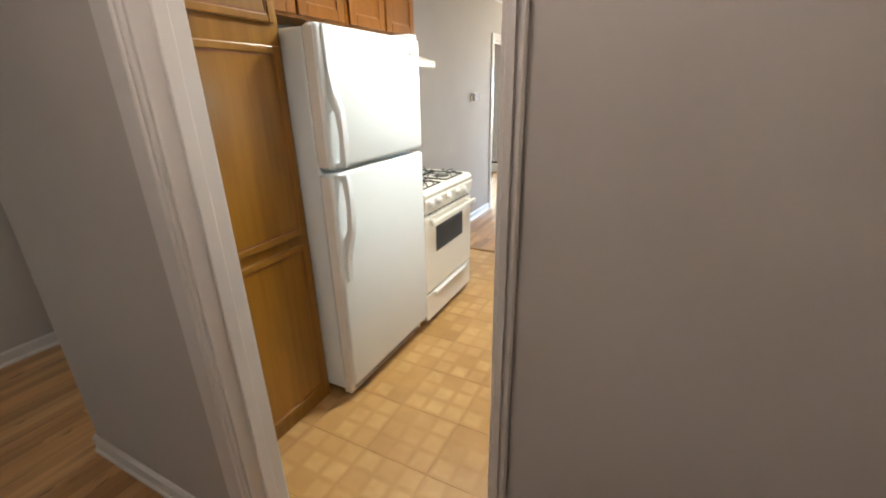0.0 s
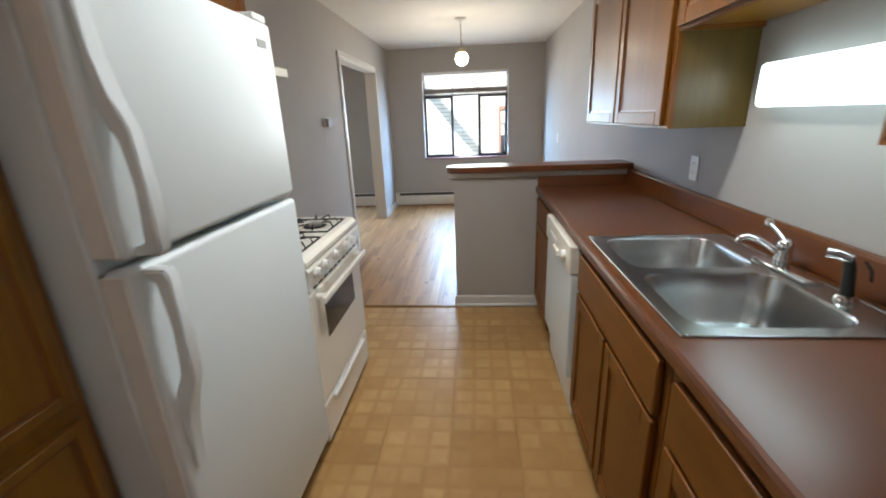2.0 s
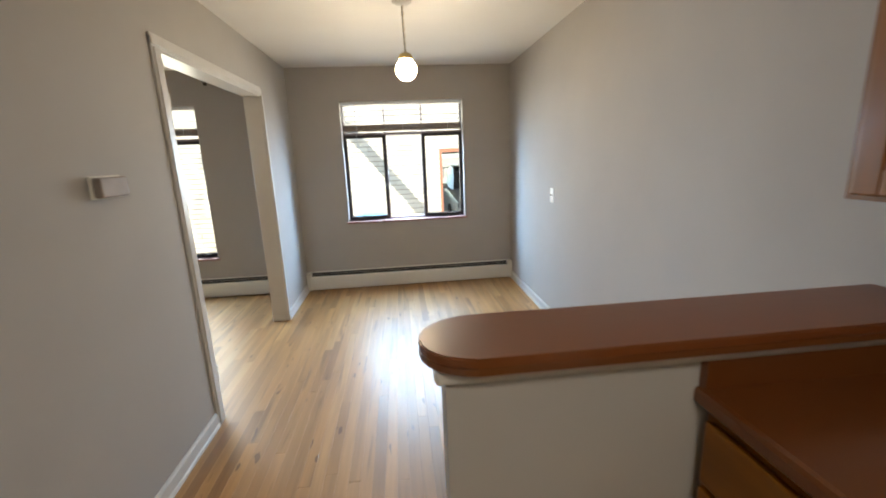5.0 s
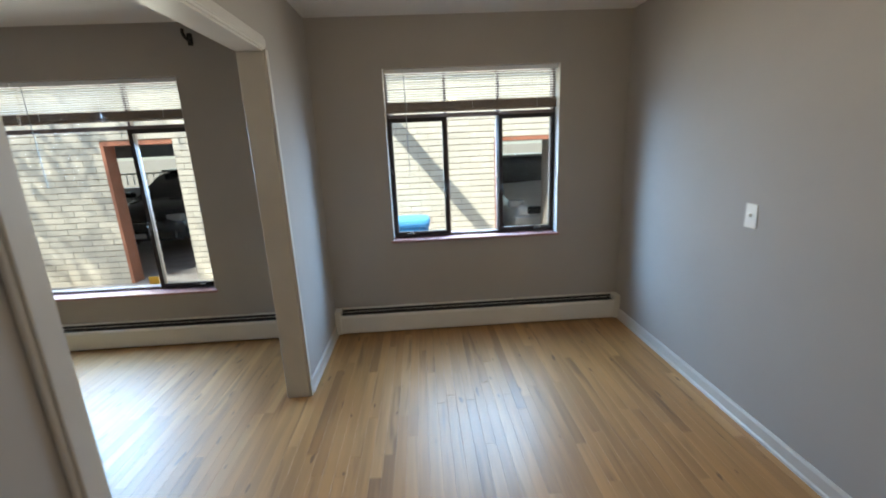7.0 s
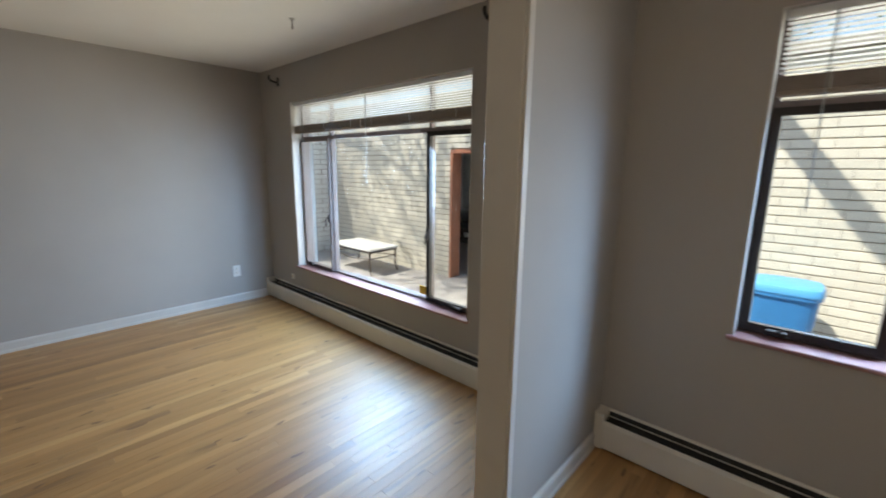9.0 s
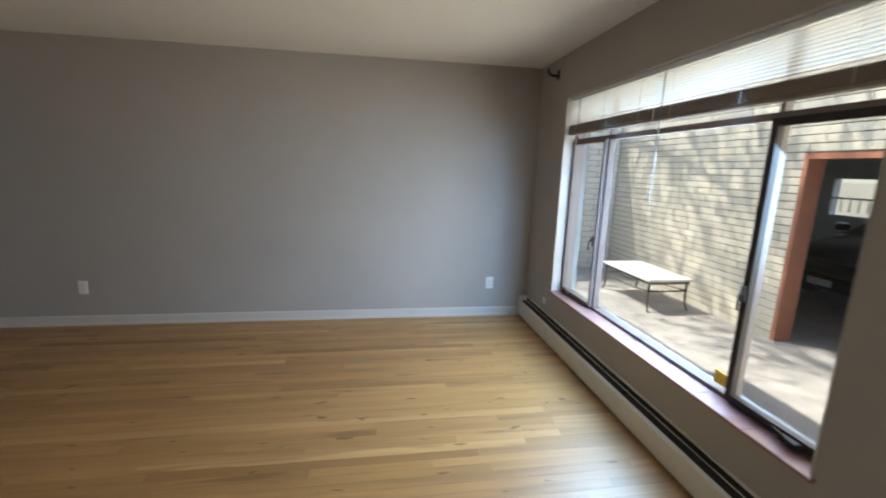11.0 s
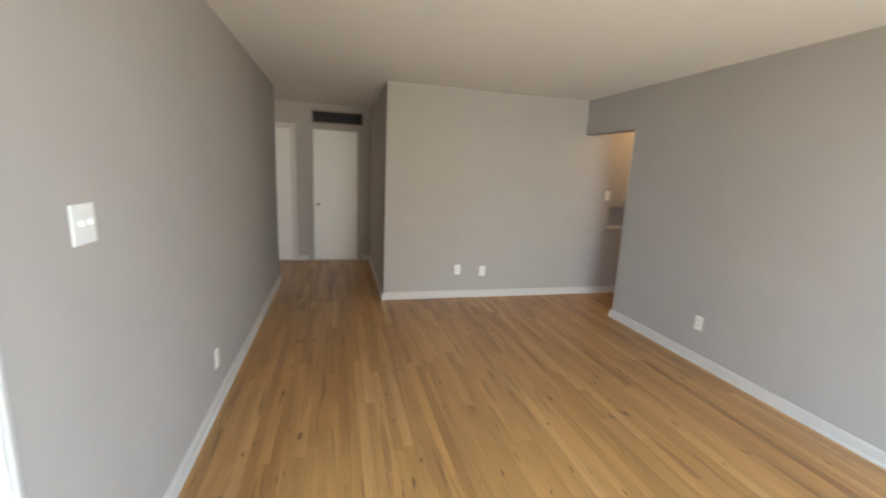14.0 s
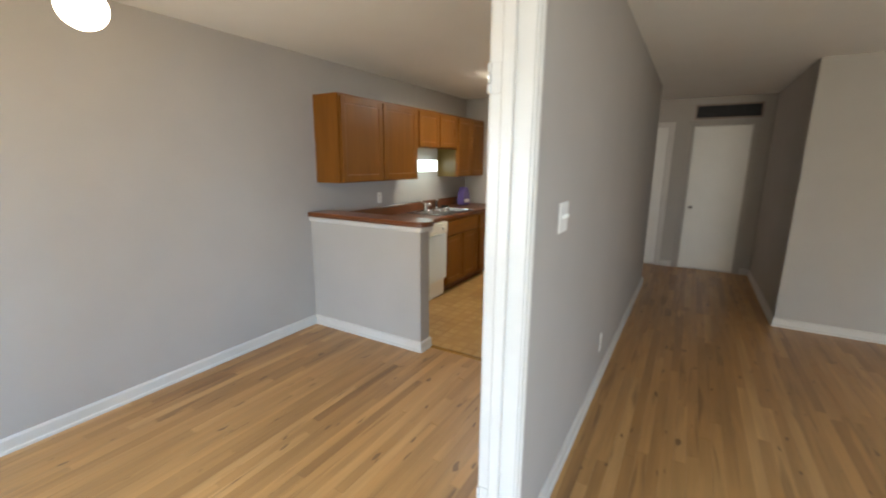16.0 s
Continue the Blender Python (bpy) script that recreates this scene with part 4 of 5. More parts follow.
# burners and wire grates
for bx in (0.312, 0.542):
    for by in (-5.232, -4.888):
        b = part("burner_bowl", lathe(B(), [(0.058, 0.002), (0.056, 0.003), (0.042, -0.001), (0.01, -0.001)], (bx, by, 0.9045), 22), 'iron', t, "", True)
        part("burner_cap", lathe(B(), [(0.030, 0.0), (0.038, 0.008), (0.036, 0.016), (0.018, 0.021), (0.004, 0.022)], (bx, by, 0.9045), 20), 'burner', b, "", True)
        g = part("grate", B(), 'iron', t)
        bm = B()
        hx, hy, z = 0.108, 0.126, 0.911
        c = [(bx - hx, by - hy, z), (bx + hx, by - hy, z), (bx + hx, by + hy, z), (bx - hx, by + hy, z)]
        for p, q in zip(c, c[1:] + c[:1]):
            tube(bm, [p, q], 0.0045, 6)
        for sx, sy in ((1, 0), (-1, 0), (0, 1), (0, -1)):
            for off in ((-0.04, 0.04) if sx else (-0.035, 0.035)):
                px, py = (bx + sx * hx, by + off) if sx else (bx + off, by + sy * hy)
                mx, my = (bx + sx * (hx - 0.012), by + off) if sx else (bx + off, by + sy * (hy - 0.012))
                ex, ey = (bx + sx * 0.045, by + off * 0.4) if sx else (bx + off * 0.4, by + sy * 0.05)
                tube(bm, [(px, py, z), (mx, my, z + 0.026), (ex, ey, z + 0.019)], 0.0035, 6)
        finish(bm)
        bm.transform(Matrix.Translation(-ORIGIN[t.name]))
        bm.to_mesh(g.data)
        bm.free()
# ---- windows ----


def sash(parent, x0, x1, z0, z1, y, handle_side, paint='bronze'):
    """A dark steel casement with glass, an arm stay and a latch."""
    w, d = (0.032, 0.03) if paint == 'bronze' else (0.022, 0.03)
    bm = B()
    box(bm, x0, x0 + w, y - d / 2, y + d / 2, z0, z1)
    box(bm, x1 - w, x1, y - d / 2, y + d / 2, z0, z1)
    box(bm, x0 + w, x1 - w, y - d / 2, y + d / 2, z0, z0 + w)
    box(bm, x0 + w, x1 - w, y - d / 2, y + d / 2, z1 - w, z1)
    s = part("sash", bm, paint, parent, "dark steel casement sash" if paint == 'bronze' else "pale steel casement sash")
    g = part("pane", box(B(), x0 + w - 0.004, x1 - w + 0.004, y - 0.002, y + 0.002, z0 + w - 0.004, z1 - w + 0.004), 'glass', s)
    g.visible_shadow = False
    hx = x1 - 0.016 if handle_side > 0 else x0 + 0.016
    bm = B()
    zc = z0 + (z1 - z0) * 0.42
    rbox(bm, hx - 0.010, hx + 0.010, y - 0.032, y - 0.014, zc - 0.05, zc + 0.02, 0.003, 1)
    tube(bm, [(hx, y - 0.03, zc), (hx - 0.008 * handle_side, y - 0.052, zc - 0.02), (hx - 0.012 * handle_side, y - 0.055, zc - 0.085)], 0.006, 6)
    part("latch", bm, 'bronze', s)
    cx = x0 + 0.13 if handle_side > 0 else x1 - 0.13
    bm = B()
    rbox(bm, cx - 0.035, cx + 0.035, y - 0.05, y - 0.014, z0 + 0.002, z0 + 0.024, 0.005, 2)
    tube(bm, [(cx, y - 0.045, z0 + 0.02), (cx + 0.02 * handle_side, y - 0.06, z0 + 0.04), (cx + 0.05 * handle_side, y - 0.062, z0 + 0.045)], 0.005, 6)
    part("crank", bm, 'bronze', s)
    return s


def window(name, x0, x1, z0, z1, m1, m2, zt, label, left='bronze'):
    """A three-light metal window with a transom; m1 and m2 are the mullions."""
    y = 0.125
    w = thing(name, ((x0 + x1) / 2, 0.1, z0), label, "", "", "structure")
    bm = B()
    f = 0.026
    box(bm, x0, x0 + f, y - 0.02, y + 0.045, z0, z1)
    box(bm, x1 - f, x1, y - 0.02, y + 0.045, z0, z1)
    box(bm, x0 + f, x1 - f, y - 0.02, y + 0.045, z1 - f, z1)
    box(bm, x0 + f, x1 - f, y - 0.02, y + 0.045, z0, z0 + f * 0.8)
    box(bm, x0 + f, x1 - f, y - 0.012, y + 0.03, zt, zt + 0.032)
    for m in (m1, m2):
        box(bm, m - 0.014, m + 0.014, y - 0.016, y + 0.03, z0 + f * 0.8, zt)
        box(bm, m - 0.010, m + 0.010, y - 0.010, y + 0.03, zt + 0.032, z1 - f)
    part("window_frame", bm, 'alu', w, "grey metal window frame")
    sash(w, x0 + 0.010, m1 + 0.002, z0 + 0.018, zt + 0.004, y - 0.030, 1, left)
    sash(w, m2 - 0.002, x1 - 0.010, z0 + 0.018, zt + 0.004, y - 0.030, -1)
    for a, b in ((x0 + f, m1 - 0.01), (m1 + 0.01, m2 - 0.01), (m2 + 0.01, x1 - f)):
        g = part("pane", box(B(), a - 0.003, b + 0.003, y + 0.012, y + 0.016, zt + 0.029, z1 - f + 0.003), 'glass', w)
        g.visible_shadow = False
    g = part("pane", box(B(), m1 + 0.011, m2 - 0.011, y + 0.010, y + 0.014, z0 + f * 0.7, zt + 0.003), 'glass', w)
    g.visible_shadow = False
    n = 4 if x1 - x0 < 1.6 else 8
    sl = part("window_sill", box(B(), x0 - 0.015, x1 + 0.015, -0.018, 0.10, z0 - 0.016, z0 - 0.006), 'sill', w, "mauve tile sill")
    for i in range(n):
        a = x0 - 0.02 + (x1 - x0 + 0.04) * i / n
        b = x0 - 0.02 + (x1 - x0 + 0.04) * (i + 1) / n
        part("sill_tile", rbox(B(), a + 0.001, b - 0.001, -0.024, 0.104, z0 - 0.012, z0 + 0.003, 0.003, 1), 'sill', sl)
    bm = B()
    for a, b in ((x0 - 0.001, x0 + 0.003), (x1 - 0.003, x1 + 0.001)):
        box(bm, a, b, -0.003, 0.105, z0 + 0.003, z1)
    box(bm, x0 + 0.003, x1 - 0.003, -0.003, 0.105, z1 - 0.003, z1 + 0.001)
    part("reveal", bm, 'trim', w, "white painted window reveal")
    return w


window("window_1", *WD, SILL_D, HEAD, 0.985, 1.40, 1.70, "steel casement window with dark sashes and mauve sill")
wl = window("window_2", *WL, SILL_L, HEAD, -2.69, -1.41, 1.70, "wide steel casement window with mauve tile sill", 'alu')
st = part("sticker", box(B(), -1.53, -1.45, 0.128, 0.1335, 0.470, 0.535), 'yellow', wl, "yellow sticker on the glass")


def blind(x0, x1, ztop, zbot, cord_x):
    """A half-raised white slatted blind: head rail, slats, gathered stack in a shade brown and a wand."""
    y = 0.045
    t = thing("window_blind", ((x0 + x1) / 2, y, zbot), "white slatted blind pulled most of the way up", "blind", "window blinds")
    part("head_rail", rbox(B(), x0, x1, y - 0.02, y + 0.02, ztop - 0.03, ztop, 0.003, 1), 'slat', t)
    n = 11
    z0, z1 = zbot + 0.082, ztop - 0.045
    for i in range(n):
        z = z0 + (z1 - z0) * i / (n - 1)
        bm = B()
        prism(bm, [(y + 0.021, z - 0.001), (y + 0.007, z + 0.001), (y - 0.007, z + 0.001), (y - 0.021, z - 0.001), (y - 0.021, z + 0.0005), (y - 0.007, z + 0.0025), (y + 0.007, z + 0.0025), (y + 0.021, z + 0.0005)], 'X', x0 + 0.004, x1 - 0.004)
        part("slat", bm, 'slat', t)
    # gathered white slats, their shade put into the brown
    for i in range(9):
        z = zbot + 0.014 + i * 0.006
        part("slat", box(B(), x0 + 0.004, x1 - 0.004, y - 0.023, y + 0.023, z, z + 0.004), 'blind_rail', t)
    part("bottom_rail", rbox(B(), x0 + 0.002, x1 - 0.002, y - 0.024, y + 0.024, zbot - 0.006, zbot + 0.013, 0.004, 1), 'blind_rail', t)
    for f in (0.12, 0.5, 0.88) if x1 - x0 > 1 else (0.15, 0.85):
        x = x0 + (x1 - x0) * f
        part("ladder_cord", tube(B(), [(x, y - 0.025, zbot + 0.01), (x, y - 0.025, ztop - 0.02)], 0.0014, 5), 'slat', t)
    part("wand", tube(B(), [(cord_x, y - 0.03, ztop - 0.03), (cord_x + 0.003, y - 0.034, ztop - 0.3), (cord_x + 0.008, y - 0.04, ztop - 0.74)], 0.0032, 6), 'gasket', t)
    return t


blind(WD[0] + 0.012, WD[1] - 0.012, HEAD - 0.004, 1.745, 0.68)
blind(WL[0] + 0.012, -2.115, HEAD - 0.004, 1.765, -3.0)
blind(-2.105, WL[1] - 0.012, HEAD - 0.004, 1.765, -2.03)


# ---- baseboard heaters ----
def heater(x0, x1):
    t = thing("baseboard_heater", ((x0 + x1) / 2, -0.035, 0), "cream enamel hot-water baseboard heater under the window", "heater", "baseboard heaters")
    bm = B()
    prism(bm, [(-0.001, 0.208), (-0.010, 0.208), (-0.014, 0.203), (-0.014, 0.198), (-0.008, 0.198), (-0.008, 0.02), (-0.001, 0.02)], 'X', x0, x1)
    part("back_cover", bm, 'heater', t)
    bm = B()
    prism(bm, [(-0.078, 0.010), (-0.086, 0.020), (-0.086, 0.150), (-0.078, 0.168), (-0.074, 0.168), (-0.080, 0.148), (-0.080, 0.022), (-0.072, 0.010)], 'X', x0 + 0.004, x1 - 0.004)
    part("front_panel", bm, 'heater', t)
    part("damper", prism(B(), [(-0.035, 0.1820), (-0.043, 0.1835), (-0.043, 0.1860), (-0.035, 0.1845)], 'X', x0 + 0.01, x1 - 0.01), 'heater', t)
    # fins, plus a thin dark strip that paints the slot's shade over the cover
    part("fin_pack", box(box(B(), x0 + 0.01, x1 - 0.01, -0.0735, -0.012, 0.03, 0.163), x0 + 0.052, x1 - 0.052, -0.012, -0.0082, 0.05, 0.1965), 'fin', t, "dark heating fins and slot shade strip")
    n = max(2, round((x1 - x0) / 0.9))
    for i in range(n + 1):
        x = x0 + (x1 - x0 - 0.012) * i / n
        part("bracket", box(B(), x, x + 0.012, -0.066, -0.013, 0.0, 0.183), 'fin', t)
    for a, b in ((x0, x0 + 0.05), (x1 - 0.05, x1)):
        part("end_cap", rbox(B(), a, b, -0.089, -0.001, 0.006, 0.208, 0.004, 1), 'heater', t)
    return t


heater(0.004, XE - 0.004)
heater(XW + 0.004, -0.136)


# ---- plates, switches, sockets ----
def plate(axis, face, out, u, z, w, h, name, label, category, kind):
    """A wall plate with its rockers or sockets."""
    at = (u, face, z - h / 2) if axis == 'X' else (face, u, z - h / 2)
    t = thing(name, at, label, category, category + "s")

    def slab(d0, d1, u0, u1, z0, z1, r):
        a, b = sorted((face + d0 * out, face + d1 * out))
        return rbox(B(), *((u0, u1, a, b) if axis == 'X' else (a, b, u0, u1)), z0, z1, r, 1)
    part("plate", slab(0.0, 0.006, u - w / 2, u + w / 2, z - h / 2, z + h / 2, 0.0025), 'plastic', t)
    if kind == 'socket':
        for dz in (-0.020, 0.020):
            s = part("socket", slab(0.005, 0.009, u - 0.016, u + 0.016, z + dz - 0.014, z + dz + 0.014, 0.002), 'ivory', t)
            for du in (-0.006, 0.006):
                part("slot", slab(0.0085, 0.0095, u + du - 0.001, u + du + 0.001, z + dz - 0.002, z + dz + 0.007, 0.0004), 'dark', s)
    elif kind == 'switch':
        k = 2 if w > 0.1 else 1
        for i in range(k):
            uu = u + (i - (k - 1) / 2) * 0.046
            part("toggle", slab(0.005, 0.018, uu - 0.004, uu + 0.004, z - 0.004, z + 0.012, 0.001), 'plastic', t)
    elif kind == 'jack':
        part("jack", slab(0.005, 0.014, u - 0.005, u + 0.005, z - 0.005, z + 0.005, 0.001), 'brass', t)
    return t


plate('Y', XW, 1, -0.400, 0.340, 0.075, 0.12, "wall_outlet", "white outlet plate above the baseboard", "outlet", 'socket')
plate('Y', XW, 1, -4.06, 0.345, 0.075, 0.12, "wall_outlet", "white outlet plate above the baseboard", "outlet", 'socket')
plate('X', -6.03, 1, -2.247, 0.343, 0.075, 0.12, "wall_outlet", "white outlet plate above the baseboard", "outlet", 'socket')
plate('X', -6.03, 1, -2.563, 0.322, 0.075, 0.12, "cable_plate", "white cable jack plate above the baseboard", "outlet", 'jack')
plate('Y', -0.13, -1, -2.84, 1.307, 0.118, 0.12, "light_switch", "white double light switch plate", "switch", 'switch')
plate('Y', -0.13, -1, -4.045, 0.306, 0.075, 0.12, "wall_outlet", "white outlet plate on the partition", "outlet", 'socket')
plate('Y', XE, -1, -1.335, 1.09, 0.075, 0.12, "light_switch", "white single light switch plate", "switch", 'switch')
plate('Y', XE, -1, -4.765, 1.125, 0.072, 0.115, "wall_outlet", "white outlet plate above the worktop", "outlet", 'socket')
plate('X', 0.0, -1, -3.33, 0.295, 0.055, 0.055, "cable_plate", "small white jack under the window", "outlet", 'jack')
plate('X', -6.03, 1, -4.19, 1.28, 0.075, 0.12, "light_switch", "white light switch plate in the passage", "switch", 'switch')

# thermostat and access panel on the kitchen wall
t = thing("thermostat", (0.0, -3.0, 1.345), "beige wall thermostat with brownish cover", "thermostat")
part("base", rbox(B(), 0.0, 0.012, -3.085, -2.915, 1.345, 1.43, 0.003, 1), 'ivory', t)
part("cover", rbox(B(), 0.012, 0.042, -3.078, -2.922, 1.350, 1.425, 0.006, 2), 'blind_rail', t, "brownish cover")
t = thing("access_panel", (0.0, -4.265, 1.40), "flat painted access panel in the kitchen wall", "panel")
part("frame", rbox(B(), 0.0, 0.002, -4.385, -4.145, 1.400, 1.650, 0.0006, 1), 'wall', t)
d = part("door", rbox(B(), 0.002, 0.0045, -4.370, -4.160, 1.415, 1.635, 0.001, 1), 'wall', t)
part("latch", lathe(B(), [(0.012, 0), (0.012, 0.006), (0.006, 0.010)], (0.0045, -4.175, 1.575), 12, 'X'), 'wall', d)

# globe pendant
t = thing("pendant_lamp", (1.197, -1.866, 1.90), "lit white globe pendant hanging on a chain", "lamp")
part("canopy", lathe(B(), [(0.062, 0), (0.060, -0.010), (0.035, -0.022), (0.012, -0.028)], (1.2, -1.868, 2.399), 24), 'trim', t, "", True)
part("cord", tube(B(), [(1.2, -1.868, 2.375), (1.199, -1.868, 2.28), (1.202, -1.866, 2.18), (1.205, -1.865, 2.10)], 0.004, 6), 'gasket', t)
ch = part("chain", B(), 'brass', t)
bm = B()
for i in range(13):
    z = 2.368 - i * 0.0215
    x = 1.2 + 0.005 * i / 12
    a = (i % 2) * math.pi / 2
    pts = [(x + 0.0065 * math.cos(q) * math.cos(a), -1.867 + 0.0065 * math.cos(q) * math.sin(a), z + 0.014 * math.sin(q)) for q in [k * math.tau / 8 for k in range(9)]]
    tube(bm, pts, 0.0018, 5)
finish(bm)
bm.transform(Matrix.Translation(-ORIGIN[t.name]))
bm.to_mesh(ch.data)
bm.free()
part("fitter", lathe(B(), [(0.012, 0.028), (0.036, 0.018), (0.046, 0.0), (0.046, -0.014)], (1.205, -1.865, 2.075), 20), 'brass', t, "", True)
g = part("globe", lathe(B(), [(0.040, 0.058)] + [(0.069 * math.cos(radians(a)), 0.069 * math.sin(radians(a))) for a in range(56, -90, -12)] + [(0.003, -0.069)], (1.205, -1.865, 2.0), 28), 'globe', t, "lit milk-glass globe", True)
g.visible_shadow = False


# curtain brackets and the ceiling hook
def bracket(x, z):
    t = thing("curtain_bracket", (x, 0, z - 0.03), "dark curtain rod bracket beside the window", "bracket", "curtain brackets")
    part("plate", rbox(B(), x - 0.018, x + 0.018, -0.010, 0.0, z - 0.045, z + 0.035, 0.004, 1), 'iron', t)
    part("arm", tube(B(), [(x, -0.006, z - 0.01), (x, -0.04, z - 0.014), (x, -0.075, z - 0.006), (x, -0.095, z + 0.016), (x, -0.092, z + 0.04)], 0.011, 8), 'iron', t, "", True)


bracket(-3.40, 2.27)
bracket(-0.795, 2.29)
t = thing("ceiling_hook", (-2.0, -0.585, 2.33), "small white ceiling hook", "hook")
part("plate", lathe(B(), [(0.02, 0), (0.018, -0.008)], (-2.0, -0.585, 2.399), 14), 'trim', t)
part("hook", tube(B(), [(-2.0, -0.585, 2.393), (-2.0, -0.585, 2.365), (-2.012, -0.585, 2.35), (-2.0, -0.585, 2.338), (-1.988, -0.585, 2.348)], 0.003, 6), 'alu', t)


# old hinge leaves on the jamb
for z in (0.24, 1.72):
    t = thing("hinge_leaf", (0.0, -2.43, z), "white painted old hinge on the door jamb", "hinge", "old hinges")
    part("leaf", rbox(B(), -0.032, 0.002, -2.425, -2.419, z, z + 0.09, 0.001, 1), 'trim', t)
    for i in range(3):
        part("knuckle", lathe(B(), [(0.006, 0), (0.006, 0.026)], (0.006, -2.416, z + 0.002 + i * 0.03), 10), 'trim', t)


# ---- hall doors, vent, niche ----
def door(name, x0, x1, knob_x, label):
    y = -8.145
    t = thing(name, ((x0 + x1) / 2, y, 0), label, "", "", "structure")
    part("leaf", rbox(B(), x0 + 0.022, x1 - 0.022, y - 0.045, y - 0.008, 0.022, 2.018, 0.003, 1), 'door', t)
    bm = B()
    rbox(bm, x0 - 0.001, x0 + 0.019, y - 0.1, y + 0.002, 0, 2.03, 0.002, 1)
    rbox(bm, x1 - 0.019, x1 + 0.001, y - 0.1, y + 0.002, 0, 2.03, 0.002, 1)
    rbox(bm, x0 + 0.019, x1 - 0.019, y - 0.1, y + 0.002, 2.02, 2.042, 0.002, 1)
    part("jamb", bm, 'trim', t)
    bm = B()
    casing(bm, 'X', y, 1, x0 - 0.06, x0 + 0.008, 0, 2.03)
    casing(bm, 'X', y, 1, x1 - 0.008, x1 + 0.06, 0, 2.03)
    casing(bm, 'X', y, 1, x0 - 0.06, x1 + 0.06, 2.03, 2.09)
    part("casing", bm, 'wall' if name == "door_1" else 'trim', t)
    part("door_knob", lathe(B(), [(0.026, 0), (0.026, 0.006), (0.010, 0.012), (0.010, 0.030), (0.024, 0.040), (0.026, 0.052), (0.016, 0.062)], (knob_x, y - 0.008, 0.90), 18, 'Y'), 'chrome', t, "metal door knob", True)


door("door_1", -1.18, -0.48, -0.565, "closed white flush hall door")
door("door_2", -0.20, 0.56, 0.47, "closed white door beside the hall door")
t = thing("return_vent", (-0.9, -8.145, 2.115), "dark slatted return air vent above the door", "vent")
part("backing", box(B(), -1.225, -0.505, -8.145, -8.139, 2.13, 2.29), 'dark', t)
bm = B()
for a in ((-1.245, -0.485, 2.112, 2.134), (-1.245, -0.485, 2.284, 2.306)):
    rbox(bm, a[0], a[1], -8.145, -8.128, a[2], a[3], 0.002, 1)
for a in ((-1.245, -1.223), (-0.507, -0.485)):
    rbox(bm, a[0], a[1], -8.145, -8.128, 2.134, 2.284, 0.002, 1)
part("frame", bm, 'blind_rail', t)
for i in range(9):
    z = 2.142 + i * 0.016
    part("slat", prism(B(), [(-8.139, z), (-8.130, z - 0.007), (-8.1295, z - 0.006), (-8.1385, z + 0.0012)], 'X', -1.223, -0.507), 'vent', t)
for x in (-1.045, -0.865, -0.685):
    part("divider", box(B(), x - 0.006, x + 0.006, -8.136, -8.127, 2.134, 2.284), 'vent', t)
structure("trim_niche_sill", rbox(B(), -4.64, -4.22, -6.154, -6.005, 0.845, 0.872, 0.004, 1), 'trim', "white sill of the wall niche")
structure("trim_niche_shelf", rbox(B(), -4.62, -4.42, -6.05, -6.012, 1.225, 1.25, 0.004, 1), 'trim', "white ledge above the niche")
# ---- outside: patio, brick carport, neighbours ----
BY = 2.85            # face of the brick wall across the patio
RET_X, RET_Y = -7.0, 2.84
TABLE = (-5.7, -4.56, 1.95, 2.6, 0.44)
PLANK_LIKE = [(k, (k + 1) % 4, (k + 1) % 4 + 4, k + 4) for k in range(4)] + [(k + 4, (k + 1) % 4 + 4, (k + 1) % 4 + 8, k + 8) for k in range(4)] + [(8, 9, 10, 11)]
WT = 2.46            # its top
OPEN_A = (-3.62, -2.66, 1.72)    # openings in it: from, to, top
OPEN_B = (1.86, 2.80, 1.56)
structure("ground", box(B(), -300, 300, -300, 300, GROUND - 0.4, GROUND - 0.012), 'soil', "dry ground")
structure("pavement", box(B(), -9, 6, 0.22, BY + 8, GROUND - 0.011, GROUND), 'concrete', "pale concrete patio")
structure("wall_carport_core", wall_with(B(), 'X', BY + 0.012, BY + 0.20, -9, 6, [(OPEN_A[0], OPEN_A[1], GROUND, OPEN_A[2]), (OPEN_B[0], OPEN_B[1], GROUND, OPEN_B[2])], GROUND, WT), 'mortar', "mortar core of the brick wall")
carport_core = bpy.data.objects["wall_carport_core"]
structure("trim_carport_cap", rbox(B(), -9, 6, BY - 0.05, BY + 0.26, WT, WT + 0.10, 0.01, 1), 'stucco', "pale roof edge of the carport")
structure("carport_roof", box(B(), -9, 6, BY + 0.20, BY + 7.0, 2.30, WT - 0.004), 'dim', "dark carport roof")
structure("carport_back", wall_with(B(), 'X', BY + 6.8, BY + 7.0, -9, 6, [(-8.6, 5.6, 0.62, 1.50)], GROUND, 2.30), 'dim', "carport back wall with a long slot")
structure("carport_end_west", box(B(), -9.2, -9, BY + 0.2, BY + 7, GROUND, WT), 'dim', "carport end wall")
structure("carport_pier", rbox(B(), OPEN_B[1] - 0.03, OPEN_B[1] + 0.22, BY + 0.215, BY + 0.75, GROUND, 2.30, 0.01, 1), 'stucco', "pale stucco pier inside the carport opening")
for (a, b, z) in (OPEN_A, OPEN_B):
    bm = B()
    box(bm, a - 0.004, a + 0.04, BY - 0.006, BY + 0.21, GROUND, z)
    box(bm, a + 0.04, b + 0.004, BY - 0.006, BY + 0.21, z - 0.05, z + 0.004)
    structure("trim_carport_frame", bm, 'terracotta', "terracotta painted frame of the carport opening")
t = thing("carport_railing", (0, BY + 6.7, 0.7), "pale railing in the back slot of the carport", "railing")
